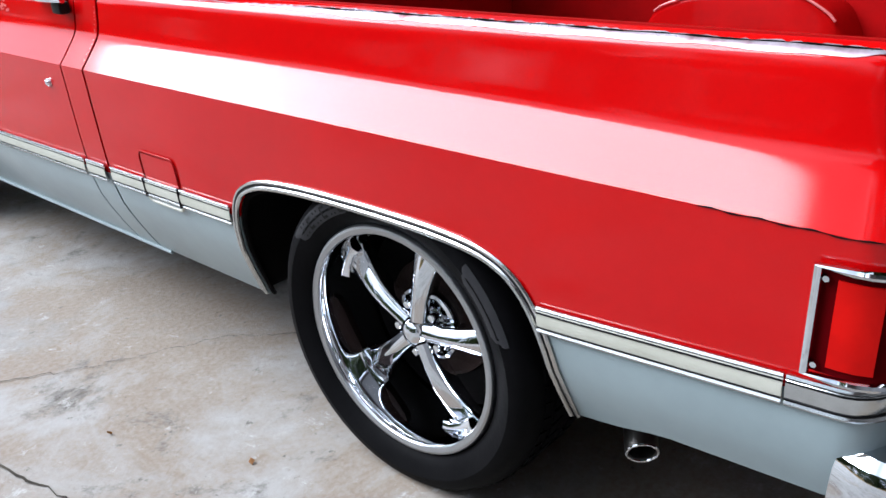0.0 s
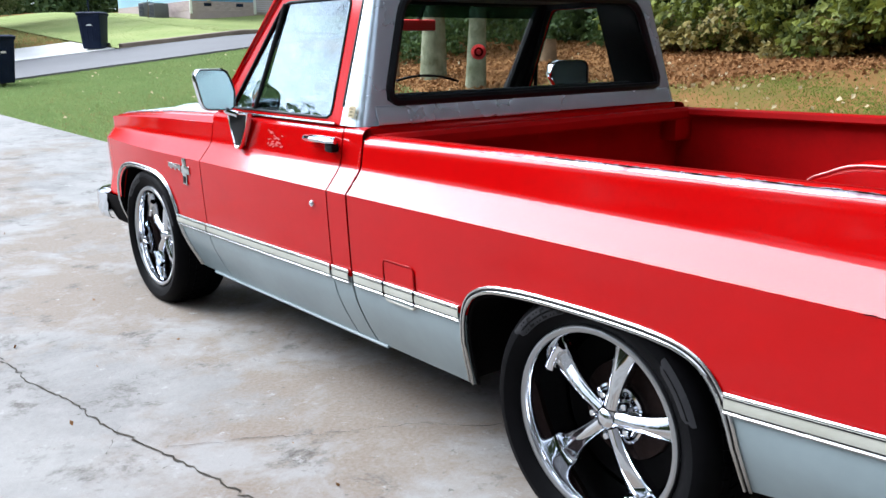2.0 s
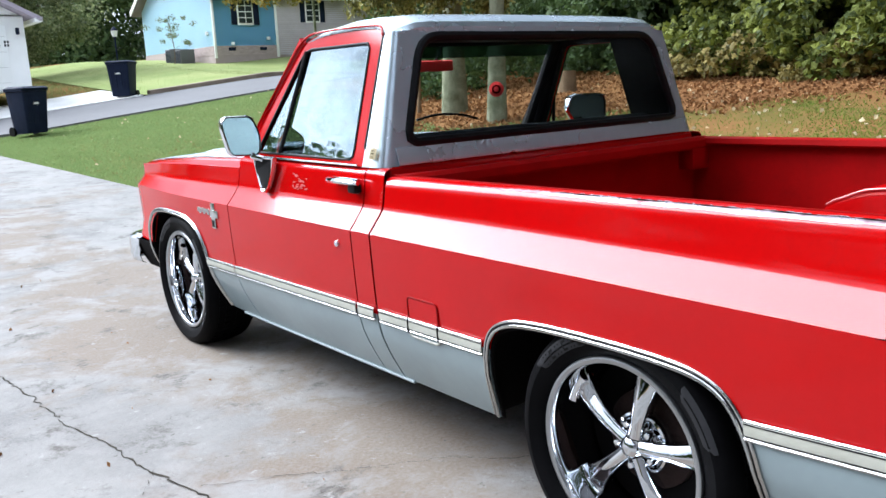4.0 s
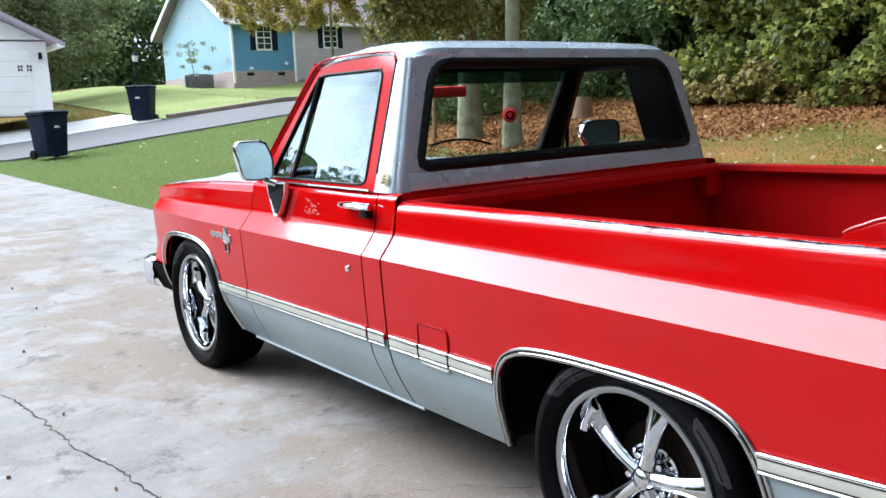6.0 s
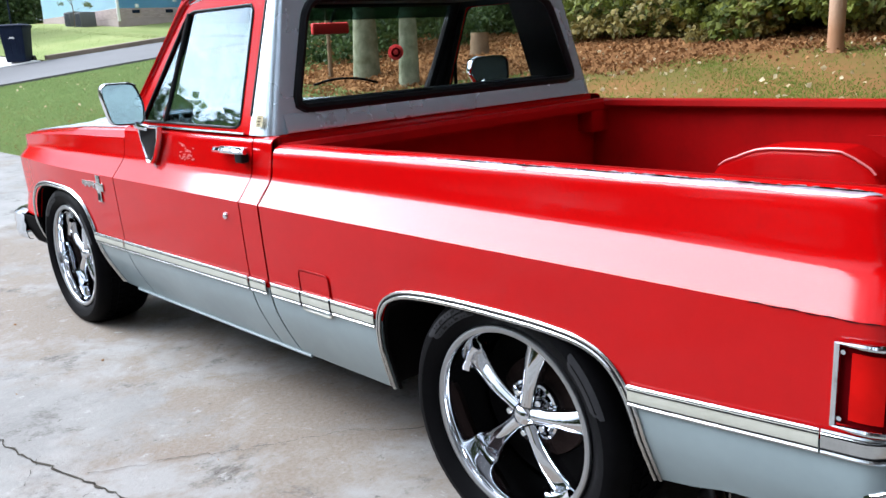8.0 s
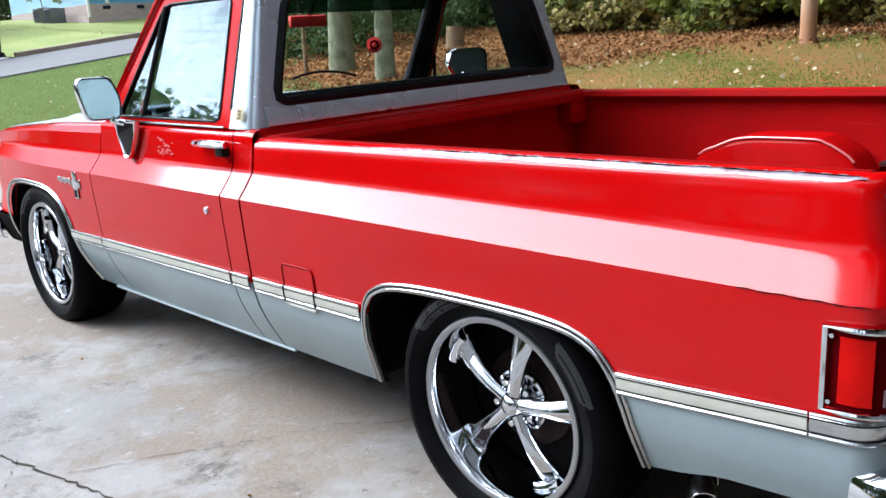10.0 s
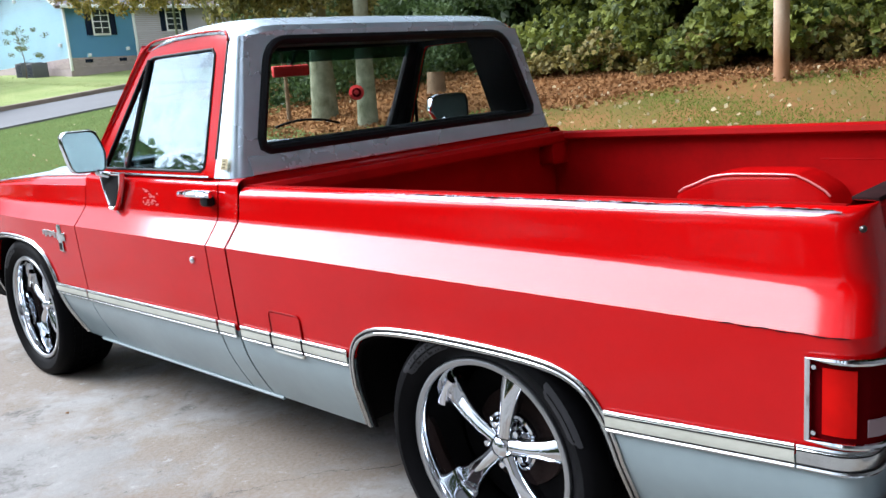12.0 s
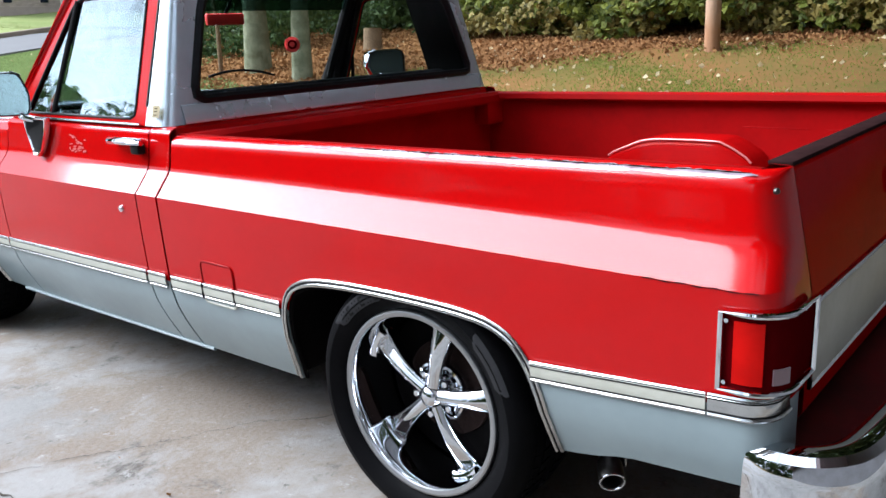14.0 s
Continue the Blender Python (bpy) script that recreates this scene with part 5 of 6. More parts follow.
def tree(name, x, y, r, h, mat, bark, crown, n, lean=0.0, label="", size=(0.12, 0.24), clumps=26, low=0.40):
    z0 = ground_z(x, y) - 0.15
    pts = [(x + lean * t * h + 0.10 * math.sin(3 * t + x), y + 0.08 * math.sin(4 * t + y), z0 + h * t) for t in steps(0, 1, 8)]
    radii = [r * (1.35 if i == 0 else 1.0) * (1 - 0.72 * i / 8) for i in range(9)]
    root = empty(name, label, "tree")
    root.location = (x, y, z0)
    root.matrix_world = Matrix.Translation((x, y, z0))
    inv = Matrix.Translation((-x, -y, -z0))
    bm = tube(pts, radii, 12)
    rnd = random.Random(int(x * 31 + y * 17))
    tips = []
    for k in range(9):
        t = rnd.uniform(low, 0.98)
        b = Vector(pts[int(t * 8)])
        a = rnd.uniform(0, math.tau)
        L = crown * rnd.uniform(0.5, 0.95)
        tip = b + Vector((math.cos(a) * L, math.sin(a) * L, L * rnd.uniform(0.15, 0.7)))
        tube([b, b.lerp(tip, 0.5) + Vector((0, 0, 0.12 * L)), tip], [r * 0.32, r * 0.2, r * 0.06], 6, bm=bm)
        tips += [tip, b.lerp(tip, 0.6)]
    bmesh.ops.transform(bm, matrix=inv, verts=bm.verts[:])
    part("trunk", bm, bark, root)
    cl = []
    for k in range(clumps):
        c = tips[k % len(tips)] + Vector((rnd.gauss(0, 0.5), rnd.gauss(0, 0.5), rnd.gauss(0, 0.4)))
        q = crown * rnd.uniform(0.18, 0.36)
        cl.append(shell(c.x - x, c.y - y, c.z - z0, q, q, q * 0.75, n // clumps, 0.3))
    leaf_mesh("crown", np.concatenate(cl), size, mat, root)
    return root


mossy = tree("tree", 6.87, 10.44, 0.185, 13, LEAF_DARK, BARK_PALE, 1.6, 1100, label="tall tree with pale mossy trunk on the bank", low=0.72)
z0 = ground_z(6.87, 10.44) - 0.15
pts = []
for _ in range(110):
    u = rng.uniform(0, 1)
    pts.append(shell(0.9 - 3.1 * u, -0.62 + rng.uniform(-0.3, 0.3), 2.75 - z0 + rng.uniform(-0.25, 1.0), 0.22, 0.22, 0.30, 150, 0.1))
leaf_mesh("low_bough_leaves", np.concatenate(pts), (0.05, 0.12), LEAF_BOUGH, mossy, droop=0.9, wide=0.3)
bm = tube([(0, 0, 3.9), (-1.0, -0.45, 3.5), (-2.3, -0.6, 2.6)], [0.05, 0.03, 0.01], 6)
part("low_bough", bm, BARK, mossy)
tree("tree", 6.45, 8.70, 0.130, 13, LEAF_DARK, BARK_PALE, 1.5, 1000, label="slender tree with pale mossy trunk on the bank", low=0.72)
tree("tree", 13.6, 17.0, 0.22, 12, LEAF_DARK, BARK, 3.0, 2400, label="slim dark woodland tree")
tree("tree", 14.6, 13.0, 0.2, 12, LEAF_DARK, BARK, 3.0, 2400, label="slim dark woodland tree")
tree("tree", 17.8, 22.5, 0.25, 12, LEAF_DARK, BARK, 3.4, 2400, label="slim dark woodland tree")
yellow = tree("tree", 16.6, 31.5, 0.07, 8.6, LEAF_YELLOW, BARK_PALE, 3.6, 9000, label="yellowing roadside tree with hanging branches", size=(0.07, 0.14), clumps=40, low=0.6)
tree("tree", 6.6, 42.0, 0.2, 9, LEAF_OLIVE, BARK, 4.2, 32000, label="bushy olive-brown tree beside the far drive", size=(0.10, 0.22), clumps=110, low=0.12)
pts = []
for _ in range(70):
    x, y = rng.uniform(11.6, 17.6), rng.uniform(30.2, 32.8)
    low = 4.38 + 0.5 * abs(math.sin(x * 1.7)) + 0.10 * abs(x - 15)
    pts.append(shell(x - 16.6, y - 31.5, low + rng.uniform(0.2, 1.6) - ground_z(16.6, 31.5) + 0.15, 0.32, 0.32, 0.45, 230, 0.1))
tagged(leaf_mesh("hanging_foliage", np.concatenate(pts), (0.07, 0.15), LEAF_YELLOW, yellow, 1.2), kind="stuff")
# far woods
pts = [shell(rng.uniform(-8, 44), rng.uniform(60, 70), 0.2 + 12.5 * rng.random() ** 1.3, 2.6, 2.6, 2.2, 600, 0.1) for _ in range(360)]
for _ in range(150):
    y = rng.uniform(20, 36)
    pts.append(shell(-2.6 + (y + 1.5) * rng.uniform(0.70, 1.1), y, 1.5 + rng.uniform(0, 10), 1.8, 1.8, 1.6, 420, 0.4))
pts += [shell(rng.uniform(14.5, 20), rng.uniform(-10, 22), 0.9 + 9 * rng.random() ** 1.4, 1.5, 1.5, 1.4, 420, 0.4) for _ in range(190)]
for _ in range(130):
    pts.append(shell(rng.uniform(-34, -9), rng.uniform(35, 43), 9.0 * rng.random() ** 0.8, 2.0, 2.0, 1.6, 420, 0.3))
tagged(leaf_mesh("far_woods", np.concatenate(pts), (0.22, 0.5), LEAF_FOREST), "dark green woodland in the distance", "woods", "", "stuff")
# out of view: added so the truck's side and glass reflect something dark
pts = [shell(-21 + rng.uniform(-3, 3), rng.uniform(-34, 24), rng.uniform(0, 7.5), 2.2, 2.2, 1.8, 320, 0.3) for _ in range(130)]
tagged(leaf_mesh("woods", np.concatenate(pts), (0.3, 0.6), LEAF_DARK), "unseen dark tree line added left of the drive for reflections", "woods", "", "stuff")

# pole, stump, leaf litter, grass
px, py = 9.02, 3.22
bm = tube([(px, py, ground_z(px, py) - 0.3), (px + 0.01, py, 3), (px + 0.03, py, 9)], [0.104, 0.100, 0.088], 16)
tagged(part("utility_pole", bm, POLE_WOOD, None, "weathered wooden utility pole on the bank"), category="utility pole")
sx, sy = 9.3, 9.9
bm = tube([(sx, sy, ground_z(sx, sy) - 0.1), (sx, sy, ground_z(sx, sy) + 0.06), (sx + 0.01, sy, ground_z(sx, sy) + 0.36)], [0.21, 0.18, 0.165], 14)
tagged(part("tree_stump", bm, BARK_WARM, None, "short cut tree stump among fallen leaves"), category="tree stump")
sx, sy = 6.76, 11.20
bm = tube([(sx, sy, ground_z(sx, sy) - 0.1), (sx + 0.01, sy - 0.01, ground_z(sx, sy) + 0.7), (sx - 0.03, sy + 0.02, ground_z(sx, sy) + 1.5)], [0.042, 0.036, 0.028], 8)
tagged(part("wooden_stake", bm, BARK_WARM, None, "thin weathered wooden stake among fallen leaves"), category="stake")
# green undergrowth between the trunks
pts = []
for _ in range(130):
    az, dist = radians(rng.uniform(34, 52)), rng.uniform(17.5, 22)
    x, y = -2.5 + dist * math.sin(az), -1.4 + dist * math.cos(az)
    pts.append(shell(x, y, ground_z(x, y) + 2.4 * rng.random() ** 1.5, 0.5, 0.5, 0.4, 150, 0.2))
tagged(leaf_mesh("undergrowth", np.concatenate(pts), (0.06, 0.15), LEAF_FOREST), "loose green undergrowth between the trunks", "undergrowth", "", "stuff")


def scatter(name, n, area, keep, make, mat, label, category):
    x = rng.uniform(area[0], area[1], n)
    y = rng.uniform(area[2], area[3], n)
    ok = [i for i in range(n) if keep(x[i], y[i])]
    v, f = make(x[ok], y[ok])
    me = bpy.data.meshes.new(name)
    me.from_pydata(v.tolist(), [], f.tolist())
    me.materials.append(mat)
    return tagged(new(name, me), label, category, "", "stuff")


def blades(h0, h1, w):
    def make(x, y):
        n = len(x)
        z = np.array([ground_z(a, b) for a, b in zip(x, y)]) - 0.05
        a = rng.uniform(0, math.tau, n)
        h = rng.uniform(h0, h1, n)
        base = np.stack([x, y, z], 1)
        side = np.stack([np.cos(a), np.sin(a), 0 * a], 1) * w
        tip = base + np.stack([rng.normal(0, 0.6, n) * h, rng.normal(0, 0.6, n) * h, h], 1)
        v = np.stack([base - side, base + side, tip], 1).reshape(-1, 3)
        return v, np.arange(3 * n).reshape(-1, 3)
    return make


def litter(size):
    def make(x, y):
        z = np.array([ground_z(a, b) for a, b in zip(x, y)]) + rng.uniform(-0.035, 0.015, len(x))
        c = np.stack([x, y, z], 1)
        v, f = leaf_cloud(c, size, 0)
        return v, f
    return make


GRASS = leaf_mat("grass_blades", (0.100, 0.165, 0.028), (0.240, 0.285, 0.062), 0.8, spec=0.03)
GRASS_FRONT = leaf_mat("front_lawn_grass", (0.150, 0.240, 0.085), (0.290, 0.375, 0.150), 0.8, spec=0.03)
FALLEN = leaf_mat("fallen_leaves", (0.42, 0.32, 0.17), (0.78, 0.70, 0.48), 0.8, spec=0.1)
BROWN = leaf_mat("brown_leaf_litter", (0.120, 0.055, 0.024), (0.40, 0.215, 0.090), 0.85, thin=0.1, spec=0.05)
GRASS_FAR = leaf_mat("mown_grass", (0.17, 0.22, 0.075), (0.32, 0.35, 0.15), 0.8, spec=0.05)
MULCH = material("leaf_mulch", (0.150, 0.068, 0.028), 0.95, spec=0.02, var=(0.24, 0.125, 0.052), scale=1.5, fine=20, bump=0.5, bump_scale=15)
bed = lambda y: lerp([(-9, 10.3), (1.5, 10.2), (3.2, 9.5), (5.0, 8.6), (7.0, 7.3), (9.0, 5.7), (11.5, 5.6), (13.0, 8.2), (17, 8.4)], y) + 0.25 * math.sin(y * 1.9)
bm = sheet([[(bed(y) + (17 - bed(y)) * k / 12, y, ground_z(bed(y) + (17 - bed(y)) * k / 12, y) - 0.044 + 0.024 * min(1, k / 2)) for k in range(13)] for y in steps(-9, 17, 60)])
bmesh.ops.recalc_face_normals(bm, faces=bm.faces[:])
tagged(part("mulch_bed", bm, MULCH, None, "brown leaf mulch under the hedge and trees"), category="ground", kind="structure")
on_lawn = lambda x, y: x > drive_right(y) + 0.02 and y < street_y(x) - 0.03
bare = lambda x, y: 0.45 * math.sin(x * 0.75 + 1.0 + 0.4 * y) + 0.35 * math.sin(y * 0.9 + x * 0.3) + 0.25 * math.sin(x * 2.3 - y * 1.7)
patchy = lambda x, y: rng.random() < 0.12 + 0.8 * min(1.0, max(0.0, (0.55 - bare(x, y) - 0.10 * (x - 4.6) + 0.10 * (y - 3.0)) / 0.6))
scatter("grass", 260000, (1.2, 10.4, -7, 9), lambda x, y: on_lawn(x, y) and x < bed(y) + 0.35 and patchy(x, y), blades(0.018, 0.040, 0.009), GRASS, "patchy autumn grass on the bank", "grass")
scatter("grass", 330000, (-0.2, 10.4, 6.5, 22), lambda x, y: on_lawn(x, y) and x < bed(y) + 0.35 and rng.random() < (y - 6.5) / 2.5, blades(0.025, 0.052, 0.010), GRASS_FRONT, "green front lawn beside the drive", "grass")
LAWN_FAR = material("far_lawn_turf", (0.19, 0.24, 0.085), 0.9, spec=0.05, var=(0.28, 0.31, 0.13), scale=0.5, fine=9, bump=0.2, bump_scale=12)
bm = sheet([[(x, street_y(x) + 5.63 + w, ground_z(x, street_y(x) + 5.63 + w) + 0.01) for w in steps(0, 24, 24)] for x in steps(7.2, 40, 40)])
bmesh.ops.recalc_face_normals(bm, faces=bm.faces[:])
tagged(part("far_lawn", bm, LAWN_FAR, None, "sunny mown lawn across the street"), category="lawn", kind="structure")
scatter("far_grass", 60000, (3, 30, 26.5, 46), lambda x, y: y > street_y(x) + 5.7 and not (x < 7.2 and y < street_y(x) + 10), blades(0.05, 0.11, 0.012), GRASS_FAR, "mown lawn across the street", "grass")
scatter("leaf_litter", 74000, (4.6, 16, -8, 16.5), lambda x, y: x > bed(y) - 1.1 * rng.random() ** 2, litter((0.03, 0.085)), BROWN, "brown fallen leaves under the hedge", "leaf litter")
scatter("lawn_leaves", 1700, (1.4, 10, -7, 21), lambda x, y: on_lawn(x, y) and (y < 8 or rng.random() < 0.12), litter((0.04, 0.085)), FALLEN, "pale fallen leaves scattered on the lawn", "leaf litter")
def crumbs(x, y):
    z = np.array([0.028 * soft(b - 6, 1.0) + 0.007 for b in y])
    return leaf_cloud(np.stack([x, y, z], 1), (0.008, 0.030), 0)


scatter("leaf_crumbs", 90, (-4.6, -1.15, 0.2, 7.0), lambda x, y: True, crumbs, BROWN, "dry leaf crumbs scattered on the concrete", "leaf litter")

# unseen woods and trees at the back, added to block sky and darken reflections
pts = [shell(rng.uniform(9, 15), rng.uniform(-30, -8), 1.0 + rng.uniform(0, 8), 1.8, 1.8, 1.6, 300, 0.4) for _ in range(70)]
pts += [shell(rng.uniform(2.5, 13), rng.uniform(-24, -10), 0.5 + rng.uniform(0, 10), 1.8, 1.8, 1.6, 300, 0.4) for _ in range(110)]
pts += [shell(rng.uniform(-40, -16), rng.uniform(-34, -16), rng.uniform(0, 8), 2.0, 2.0, 1.8, 260, 0.4) for _ in range(50)]
tagged(leaf_mesh("woods", np.concatenate(pts), (0.3, 0.6), LEAF_DARK), "unseen dark trees added behind the camera to block sky", "woods", "", "stuff")
tree("occluder_tree", 8.0, -4.0, 0.32, 11, LEAF_DARK, BARK, 8.0, 30000, label="large unseen tree added at the right rear to block sky", size=(0.22, 0.42), clumps=70)
tree("occluder_tree", -10.5, -5.0, 0.30, 11, LEAF_DARK, BARK, 6.0, 18000, label="large unseen tree added at the left rear to block sky", size=(0.22, 0.42), clumps=70)
# unseen leaf canopy added over the parking place to cut light from above
pts = [shell(rng.uniform(1.2, 6.8), rng.uniform(-7, 1.2), rng.uniform(7.5, 10.5), 1.1, 1.1, 0.7, 330, 0.2) for _ in range(75)]
leaf_mesh("overhanging_crown", np.concatenate(pts) - np.array([8.0, -4.0, ground_z(8.0, -4.0) - 0.15]), (0.2, 0.4), LEAF_DARK, bpy.data.objects["occluder_tree"])

# ---- bins, house, garage, lantern ----
BIN = material("bin_plastic", (0.008, 0.012, 0.026), 0.55, var=(0.013, 0.019, 0.038), scale=5, spec=0.07)


def bin_thing(x, y, turn, h=1.13, k=1.0):
    z = ground_z(x, y) - 0.02
    root = empty("wheeled_bin", "dark blue-black wheeled rubbish bin at the street edge", "rubbish bin", "bins by the street", pose(x, y, z, 0, 0, turn) @ Matrix.Scale(k, 4))
    rows = []
    for t, w, d in ((0.06, 0.25, 0.27), (0.10, 0.26, 0.28), (0.55, 0.29, 0.32), (0.90, 0.315, 0.355), (0.905, 0.335, 0.375), (0.945, 0.335, 0.375)):
        rows.append([(px_, py_, t * h) for px_, py_ in smooth_loop([(-w, -d), (w, -d), (w, d), (-w, d)], 0.06, 3)])
    bm = sheet(rows, closed=True)
    bm.faces.new([v for v in bm.verts if abs(v.co.z - 0.06 * h) < 1e-4][::-1])
    bmesh.ops.recalc_face_normals(bm, faces=bm.faces[:])
    part("body", bm, BIN, root)
    rows = [[(px_ * k, py_ * k, t * h) for px_, py_ in smooth_loop([(-0.34, -0.40), (0.34, -0.40), (0.34, 0.39), (-0.34, 0.39)], 0.07, 3)] for k, t in ((1, 0.945), (1.0, 0.965), (0.8, 0.995), (0.02, 1.0))]
    part("lid", sheet(rows, closed=True), BIN, root)
    for q in (-0.20, -0.07, 0.07, 0.20):
        part("body_ridge", box(q, -0.318, 0.52 * h, 0.035, 0.020, 0.50 * h, 0.006, m=Matrix.Rotation(radians(4.0), 4, "X")), BIN, root)
        part("lid_rib", box(q * 1.2, -0.02, 0.988 * h, 0.030, 0.62, 0.024, 0.008), BIN, root)
    part("handle", tube([(-0.24, 0.38, 0.9 * h), (-0.24, 0.45, 0.93 * h), (0.24, 0.45, 0.93 * h), (0.24, 0.38, 0.9 * h)], 0.016, 6), BIN, root)
    for s in (-1, 1):
        part("wheel", tube([(s * 0.25, 0.27, 0.11), (s * 0.31, 0.27, 0.11)], 0.11, 16), BLACK, root)
    for k, (zz, ww) in enumerate(((0.80, 0.12), (0.66, 0.16))):
        part("label_bar", box(0, -0.335 - 0.03 * (zz - 0.66), zz * h, ww, 0.006, 0.045), PALE, root, "pale label bar")
    return root


bin_thing(2.27, 20.9, 20, 1.13, 1.04)
bin_thing(6.62, 27.2, -38, 1.06, 1.14)

SIDING = material("blue_siding", (0.58, 0.80, 0.86), 0.6, var=(0.53, 0.75, 0.82), scale=0.8)
SIDING_DEEP = material("deep_blue_siding", (0.25, 0.55, 0.76), 0.6, var=(0.22, 0.50, 0.70), scale=0.8)
BRICK = material("grey_pink_brick", (0.50, 0.40, 0.37), 0.85, var=(0.33, 0.27, 0.26), scale=3, fine=30, random_ob=0.6)
WHITE = material("white_paint", (0.86, 0.86, 0.84), 0.5, var=(0.80, 0.80, 0.78), scale=2)
SHINGLE_PALE = material("pale_mauve_shingles", (0.40, 0.35, 0.40), 0.8, var=(0.32, 0.28, 0.32), scale=2, fine=20, bump=0.3, bump_scale=10)
SHINGLE = material("brown_shingles", (0.21, 0.17, 0.175), 0.9, var=(0.14, 0.115, 0.12), scale=2, fine=20, bump=0.4, bump_scale=10)
PANE = material("dark_pane", (0.03, 0.035, 0.04), 0.05, coat=1.0)

house = empty("house", "blue-sided house on a brick base across the street", "house", "", pose(0.02, 0, 0.36))
HX, HY0, HY1 = 15.0, 38.9, 48.6
FIXTURES = ((15.96, 38.83, 3.24), (17.92, 38.83, 3.49), (14.95, 39.55, 3.78), (14.95, 44.1, 6.29))
EAVE, PEAK = 5.75, 8.35


def clap(name, quad, mat, parent, n=38):
    """Lapped boards up a wall; quad: bottom left, bottom right in plan, and z range by fraction along."""
    (x0, y0), (x1, y1), z0, ztop = quad
    t = Vector((x1 - x0, y1 - y0, 0)).normalized()
    nrm = Vector((t.y, -t.x, 0))
    for k in range(n):
        za = z0 + (PEAK - z0) * k / n
        zb = za + (PEAK - z0) / n
        if za >= ztop(0.5) - 0.01:
            break
        lo = [f for f in steps(0, 1, 40) if ztop(f) > za + 0.001]
        a, b = min(lo), max(lo)
        zt = min(zb, max(ztop(f) for f in lo))
        q = []
        for f, z, o in ((a, za, 0.016), (b, za, 0.016), (b, zt, 0.005), (a, zt, 0.005)):
            q.append((x0 + (x1 - x0) * f + nrm.x * o, y0 + (y1 - y0) * f + nrm.y * o, z))
        bm = bmesh.new()
        bm.faces.new([bm.verts.new(p) for p in q])
        bmesh.ops.solidify(bm, geom=bm.faces[:], thickness=-0.02)
        part(name, bm, mat, parent, smooth=False)


gab = lambda f: EAVE + (PEAK - EAVE) * (1 - abs(2 * f - 1))
core = part("house_body", box((HX + 24) / 2, (HY0 + HY1) / 2, (3.14 + EAVE) / 2, 24 - HX - 0.02, HY1 - HY0 - 0.02, EAVE - 3.14), SIDING_DEEP, house)
gwall = part("gable_wall", box(HX + 0.10, (HY0 + HY1) / 2, 4.4, 0.06, HY1 - HY0 - 0.05, 2.5), SIDING, house)
clap("siding_board", ((HX, HY1), (HX, HY0), 3.14, gab), SIDING, gwall)
fwall = part("front_wall", box(16.7, HY0 + 0.03, 4.4, 3.3, 0.05, 2.5), SIDING_DEEP, house)
clap("siding_board", ((HX, HY0), (18.4, HY0), 3.14, lambda f: EAVE), SIDING_DEEP, fwall)
# brick base: courses of separate bricks where it faces the street
base = part("brick_base", box((HX + 24) / 2, (HY0 + HY1) / 2, 2.24, 24 - HX + 0.06, HY1 - HY0 + 0.06, 1.80), BRICK, house, "grey-pink brick base")
bmesh_brick = box(0, 0, 0, 0.195, 0.012, 0.058)
bk = bpy.data.meshes.new("brick")
bmesh_brick.to_mesh(bk)
bmesh_brick.free()
bk.materials.append(BRICK)
for r in range(6):
    for k in range(24):
        ob = new("brick", bk)
        ob.parent = base
        ob.location = (HX + 0.12 + 0.21 * k + 0.1 * (r % 2), HY0 - 0.037, 3.08 - 0.07 * r)
for r in range(6):
    for k in range(20):
        ob = new("brick", bk)
        ob.parent = base
        ob.rotation_euler = (0, 0, math.pi / 2)
        ob.location = (HX - 0.037, HY0 + 0.12 + 0.21 * k + 0.1 * (r % 2), 3.08 - 0.07 * r)
BRICK_LILAC = material("lilac_grey_brick", (0.60, 0.55, 0.60), 0.85, var=(0.47, 0.43, 0.47), scale=3, fine=30, random_ob=0.5)
rear = part("brick_wing", box(21.4, HY0 + 0.2, 4.2, 5.8, 0.5, 3.1), BRICK, house, "lilac-grey brick front of the wing")
for k in range(30):
    part("brick_course", box(21.4, HY0 - 0.056, 2.70 + 0.10 * k, 5.78, 0.012, 0.075), BRICK_LILAC, rear)
for s, y in ((-1, HY0 - 0.45), (1, HY1 + 0.45)):
    ym = (HY0 + HY1) / 2
    bm = sheet([[(x, y, EAVE - 0.28), (x, ym, PEAK + 0.08)] for x in (HX - 0.45, 20, 25)], thick=0.14, core=(20, 42, 0))
    part("roof_slope", bm, SHINGLE, house, "brown shingle roof", smooth=False)
    bm = sheet([[(HX - 0.47, y, EAVE - 0.36), (HX - 0.47, ym, PEAK)], [(HX - 0.47, y, EAVE - 0.10), (HX - 0.47, ym, PEAK + 0.22)]], thick=0.05)
    part("barge_board", bm, WHITE, house, "white barge board", smooth=False)
part("gutter", box(20, HY0 - 0.46, EAVE - 0.30, 10.5, 0.12, 0.16, 0.02), WHITE, house)
part("downpipe", box(HX + 0.02, HY0 - 0.06, 4.05, 0.12, 0.10, 3.0, 0.02), WHITE, house, "white downpipe")
part("downpipe", box(18.42, HY0 - 0.08, 4.05, 0.12, 0.10, 3.0, 0.02), WHITE, house, "white downpipe")


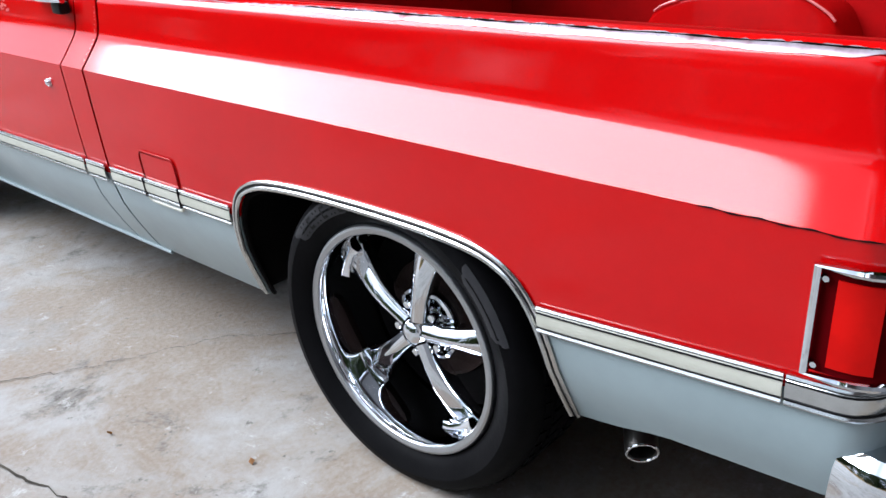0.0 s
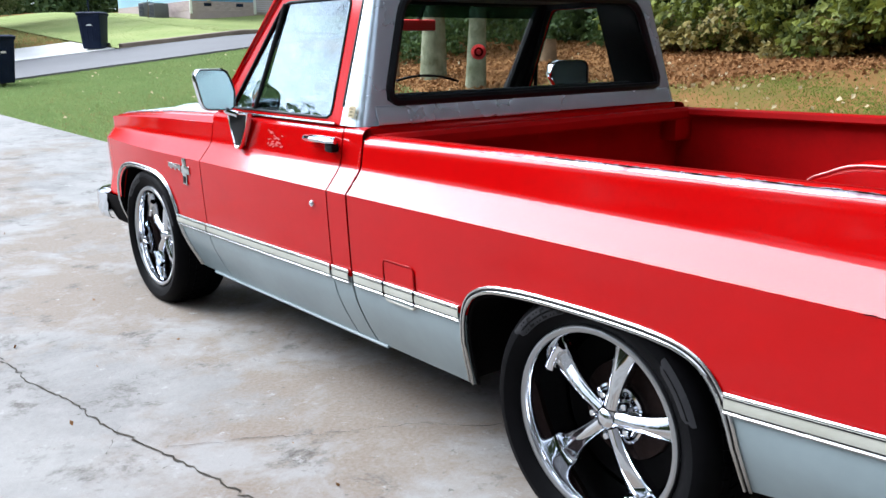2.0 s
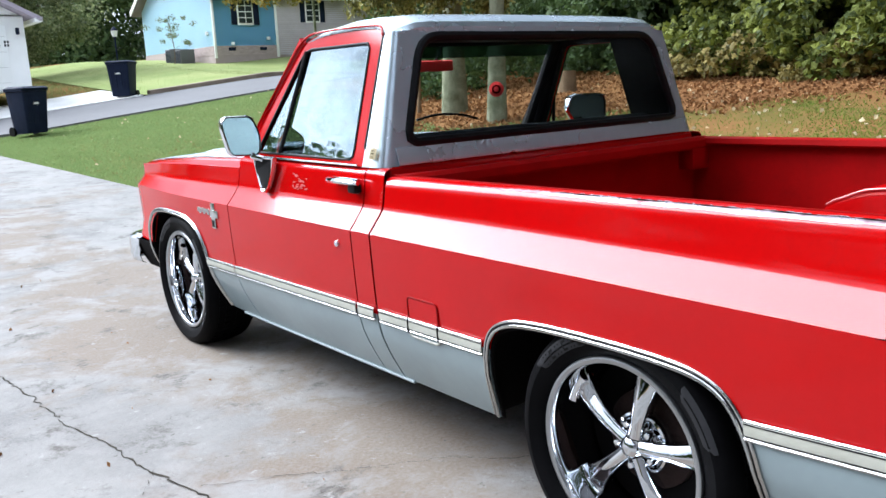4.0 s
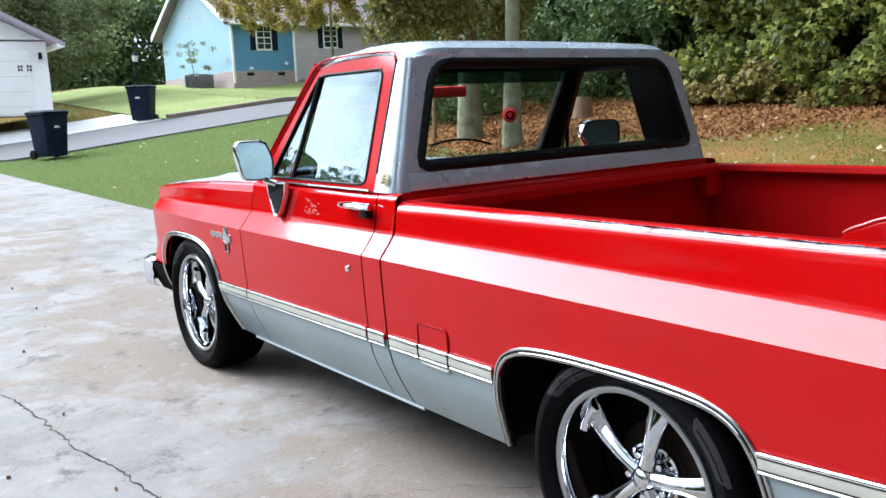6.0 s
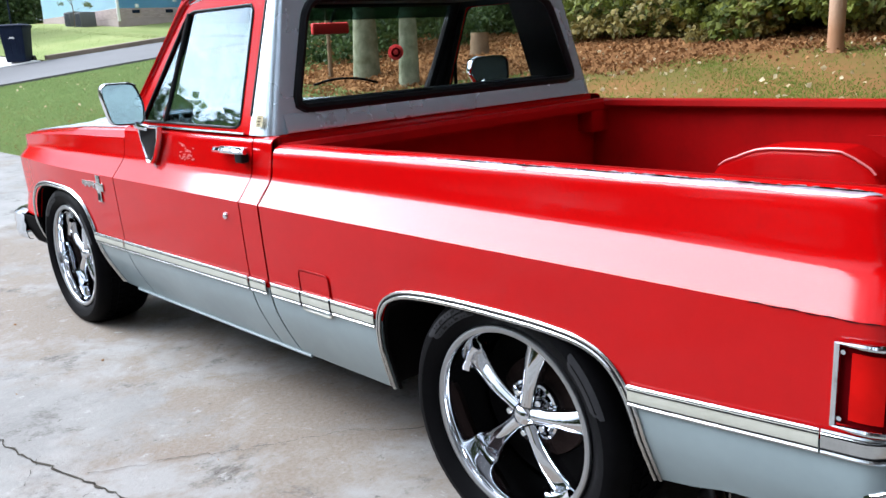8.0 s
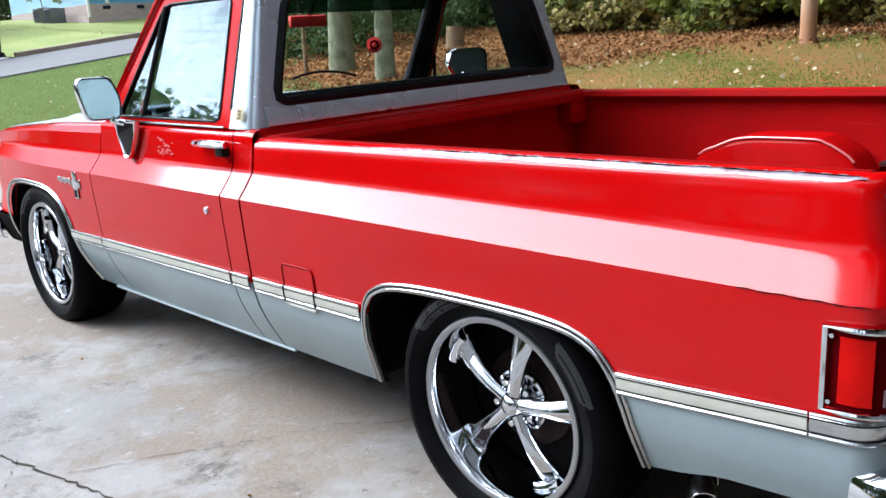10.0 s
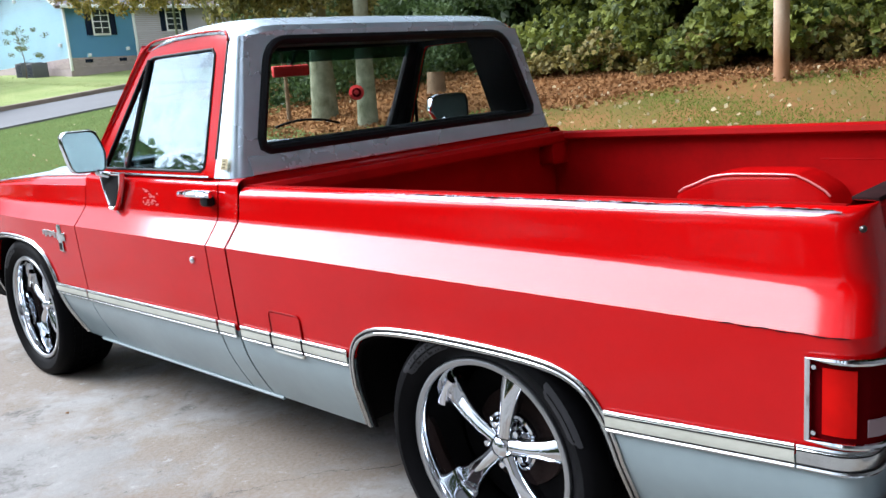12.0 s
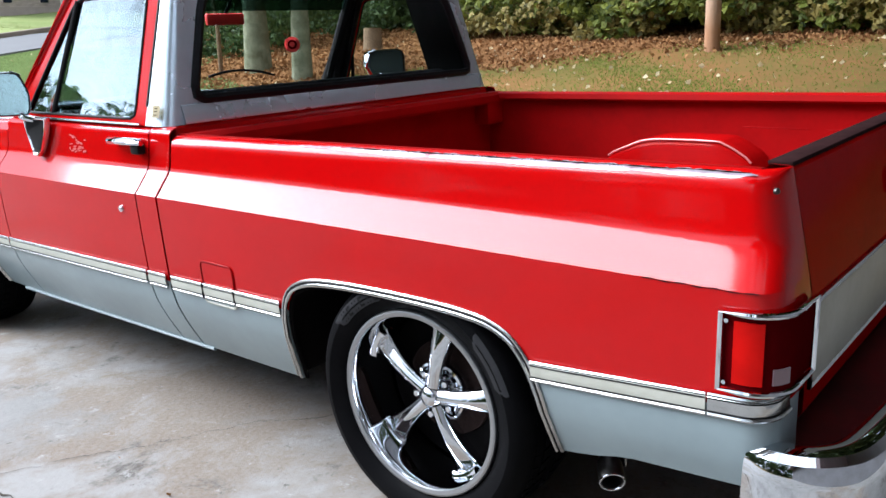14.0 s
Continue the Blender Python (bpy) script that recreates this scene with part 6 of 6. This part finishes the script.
def window(x, z, w, h):
    fr = part("window", box(x, HY0 - 0.03, z, w + 0.14, 0.08, h + 0.14, 0.01), WHITE, house, "white sash window")
    for k in (-1, 1):
        part("sash_pane", box(x, HY0 - 0.075, z + k * h / 4, w, 0.02, h / 2 - 0.05), PANE, fr)
        part("glazing_bar", box(x, HY0 - 0.09, z + k * h / 4, w, 0.014, 0.03), WHITE, fr)
        part("shutter", box(x + k * (w / 2 + 0.24), HY0 - 0.04, z, 0.30, 0.05, h + 0.1, 0.01), BIN, fr, "dark shutter")
    part("glazing_bar", box(x, HY0 - 0.09, z, 0.03, 0.014, h), WHITE, fr)


window(16.75, 4.78, 0.72, 1.15)
window(20.6, 4.9, 0.72, 1.15)
for x in (15.9, 17.6):
    part("crawl_vent", box(x, HY0 - 0.05, 2.98, 0.38, 0.03, 0.16, 0.01), BIN, house)

for x, y, z in FIXTURES:
    part("wall_fixture", box(x, y, z, 0.16, 0.16, 0.16, 0.03), WHITE, house, "small white wall fixture")


def ac_unit(x, y):
    z = ground_z(x, y) - 0.03
    root = empty("condenser_unit", "grey outdoor air-conditioning unit against the brick base", "air conditioner", "units by the house", pose(x, y, z))
    part("casing", box(0, 0, 0.36, 0.75, 0.75, 0.70, 0.03), ASPHALT, root)
    for k in range(9):
        part("louvre", box(-0.385, 0, 0.10 + 0.065 * k, 0.02, 0.66, 0.03), BIN, root)
    part("fan_grille", lathe([(0.0, 0.735), (0.28, 0.735), (0.30, 0.71)], 20, axis="z"), BIN, root)


ac_unit(14.3, 41.0)
ac_unit(14.3, 42.3)
tree("sapling", 13.4, 40.3, 0.03, 2.3, LEAF_OLIVE, BARK, 0.8, 1100, label="thin young tree by the gable", size=(0.04, 0.09), clumps=18)

garage = empty("garage", "white garage building across the street", "garage", "", pose(0, 0, 0.22))
gz = 1.55
part("garage_wall", box(1.0, 33.0, gz + 1.1, 7.0, 5.8, 2.5), WHITE, garage)
gd = part("garage_door", box(1.3, 30.07, gz + 0.95, 5.2, 0.06, 2.1, 0.01), WHITE, garage, "white panelled garage door")
for k in range(5):
    for a, b in ((-1, -1), (1, -1), (-1, 1), (1, 1), (3, -1), (3, 1), (5, -1), (5, 1)):
        part("door_window", box(-1.0 + 1.15 * k + 0.045 * a + (0.10 if a > 1 else 0), 30.03, gz + 1.42 + 0.055 * b, 0.062, 0.02, 0.085, 0.008), PANE, gd)
for k in range(4):
    part("door_groove", box(1.3, 30.035, gz + 0.15 + 0.5 * k, 5.1, 0.012, 0.014), PALE, gd)
bm = sheet([[(x, y, z) for y in (29.5, 36.3)] for x, z in ((5.0, gz + 2.22), (1.0, gz + 4.3), (-3.0, gz + 2.22))], thick=0.14, core=(20, 42, 0))
part("garage_roof", bm, SHINGLE_PALE, garage, "pale mauve shingle gable roof", smooth=False)
bm = bmesh.new()
bm.faces.new([bm.verts.new(p) for p in ((-2.5, 30.1, gz + 2.3), (4.5, 30.1, gz + 2.3), (1.0, 30.1, gz + 4.1))])
part("garage_gable", bm, WHITE, garage, smooth=False)
part("eave_board", box(4.85, 32.9, gz + 2.16, 0.25, 6.8, 0.16, 0.02), WHITE, garage)
part("wall_lantern", box(4.25, 29.97, gz + 1.82, 0.11, 0.11, 0.22, 0.02), BIN, garage)

lantern = empty("street_lantern", "black post lantern on the far lawn", "lamp post", "", pose(8.37, 33.0, ground_z(8.37, 33.0) - 0.05))
part("post", tube([(0, 0, 0), (0, 0, 1.75)], 0.028, 10), BIN, lantern)
part("lamp_head", lathe([(0.05, 1.75), (0.08, 1.79), (0.11, 2.02), (0.15, 2.04), (0.06, 2.14), (0.0, 2.19)], 8, axis="z"), BIN, lantern)
part("lamp_glass", lathe([(0.095, 1.80), (0.135, 2.03)], 8, axis="z"), PALE, lantern)
bm = box(10.0, 8.62, 1.62, 0.03, 0.09, 0.15, 0.01)
tube([(10.02, 8.62, 0.9), (10.02, 8.62, 1.6)], 0.008, 6, bm=bm)
tagged(part("marker_post", bm, STICKER, None, "small red marker on a thin post by the hedge"), category="marker post")

# unseen wall and eave behind the camera, added to block sky light and reflections
home = empty("home", "unseen brick wall and roof added behind the camera to block sky", "house")
HOME_BRICK = material("grey_brick", (0.105, 0.105, 0.110), 0.85, var=(0.07, 0.068, 0.07), scale=2, fine=30, bump=0.2)
part("sky_block_wall", box(0.5, -2.9, 1.35, 20, 0.3, 2.7), HOME_BRICK, home)
bm = sheet([[(x, y, z) for x in (-10, 11)] for y, z in ((-1.80, 2.50), (-9.5, 5.0))], thick=0.15, core=(0, -6, 0))
part("sky_block_roof", bm, SHINGLE, home, smooth=False)
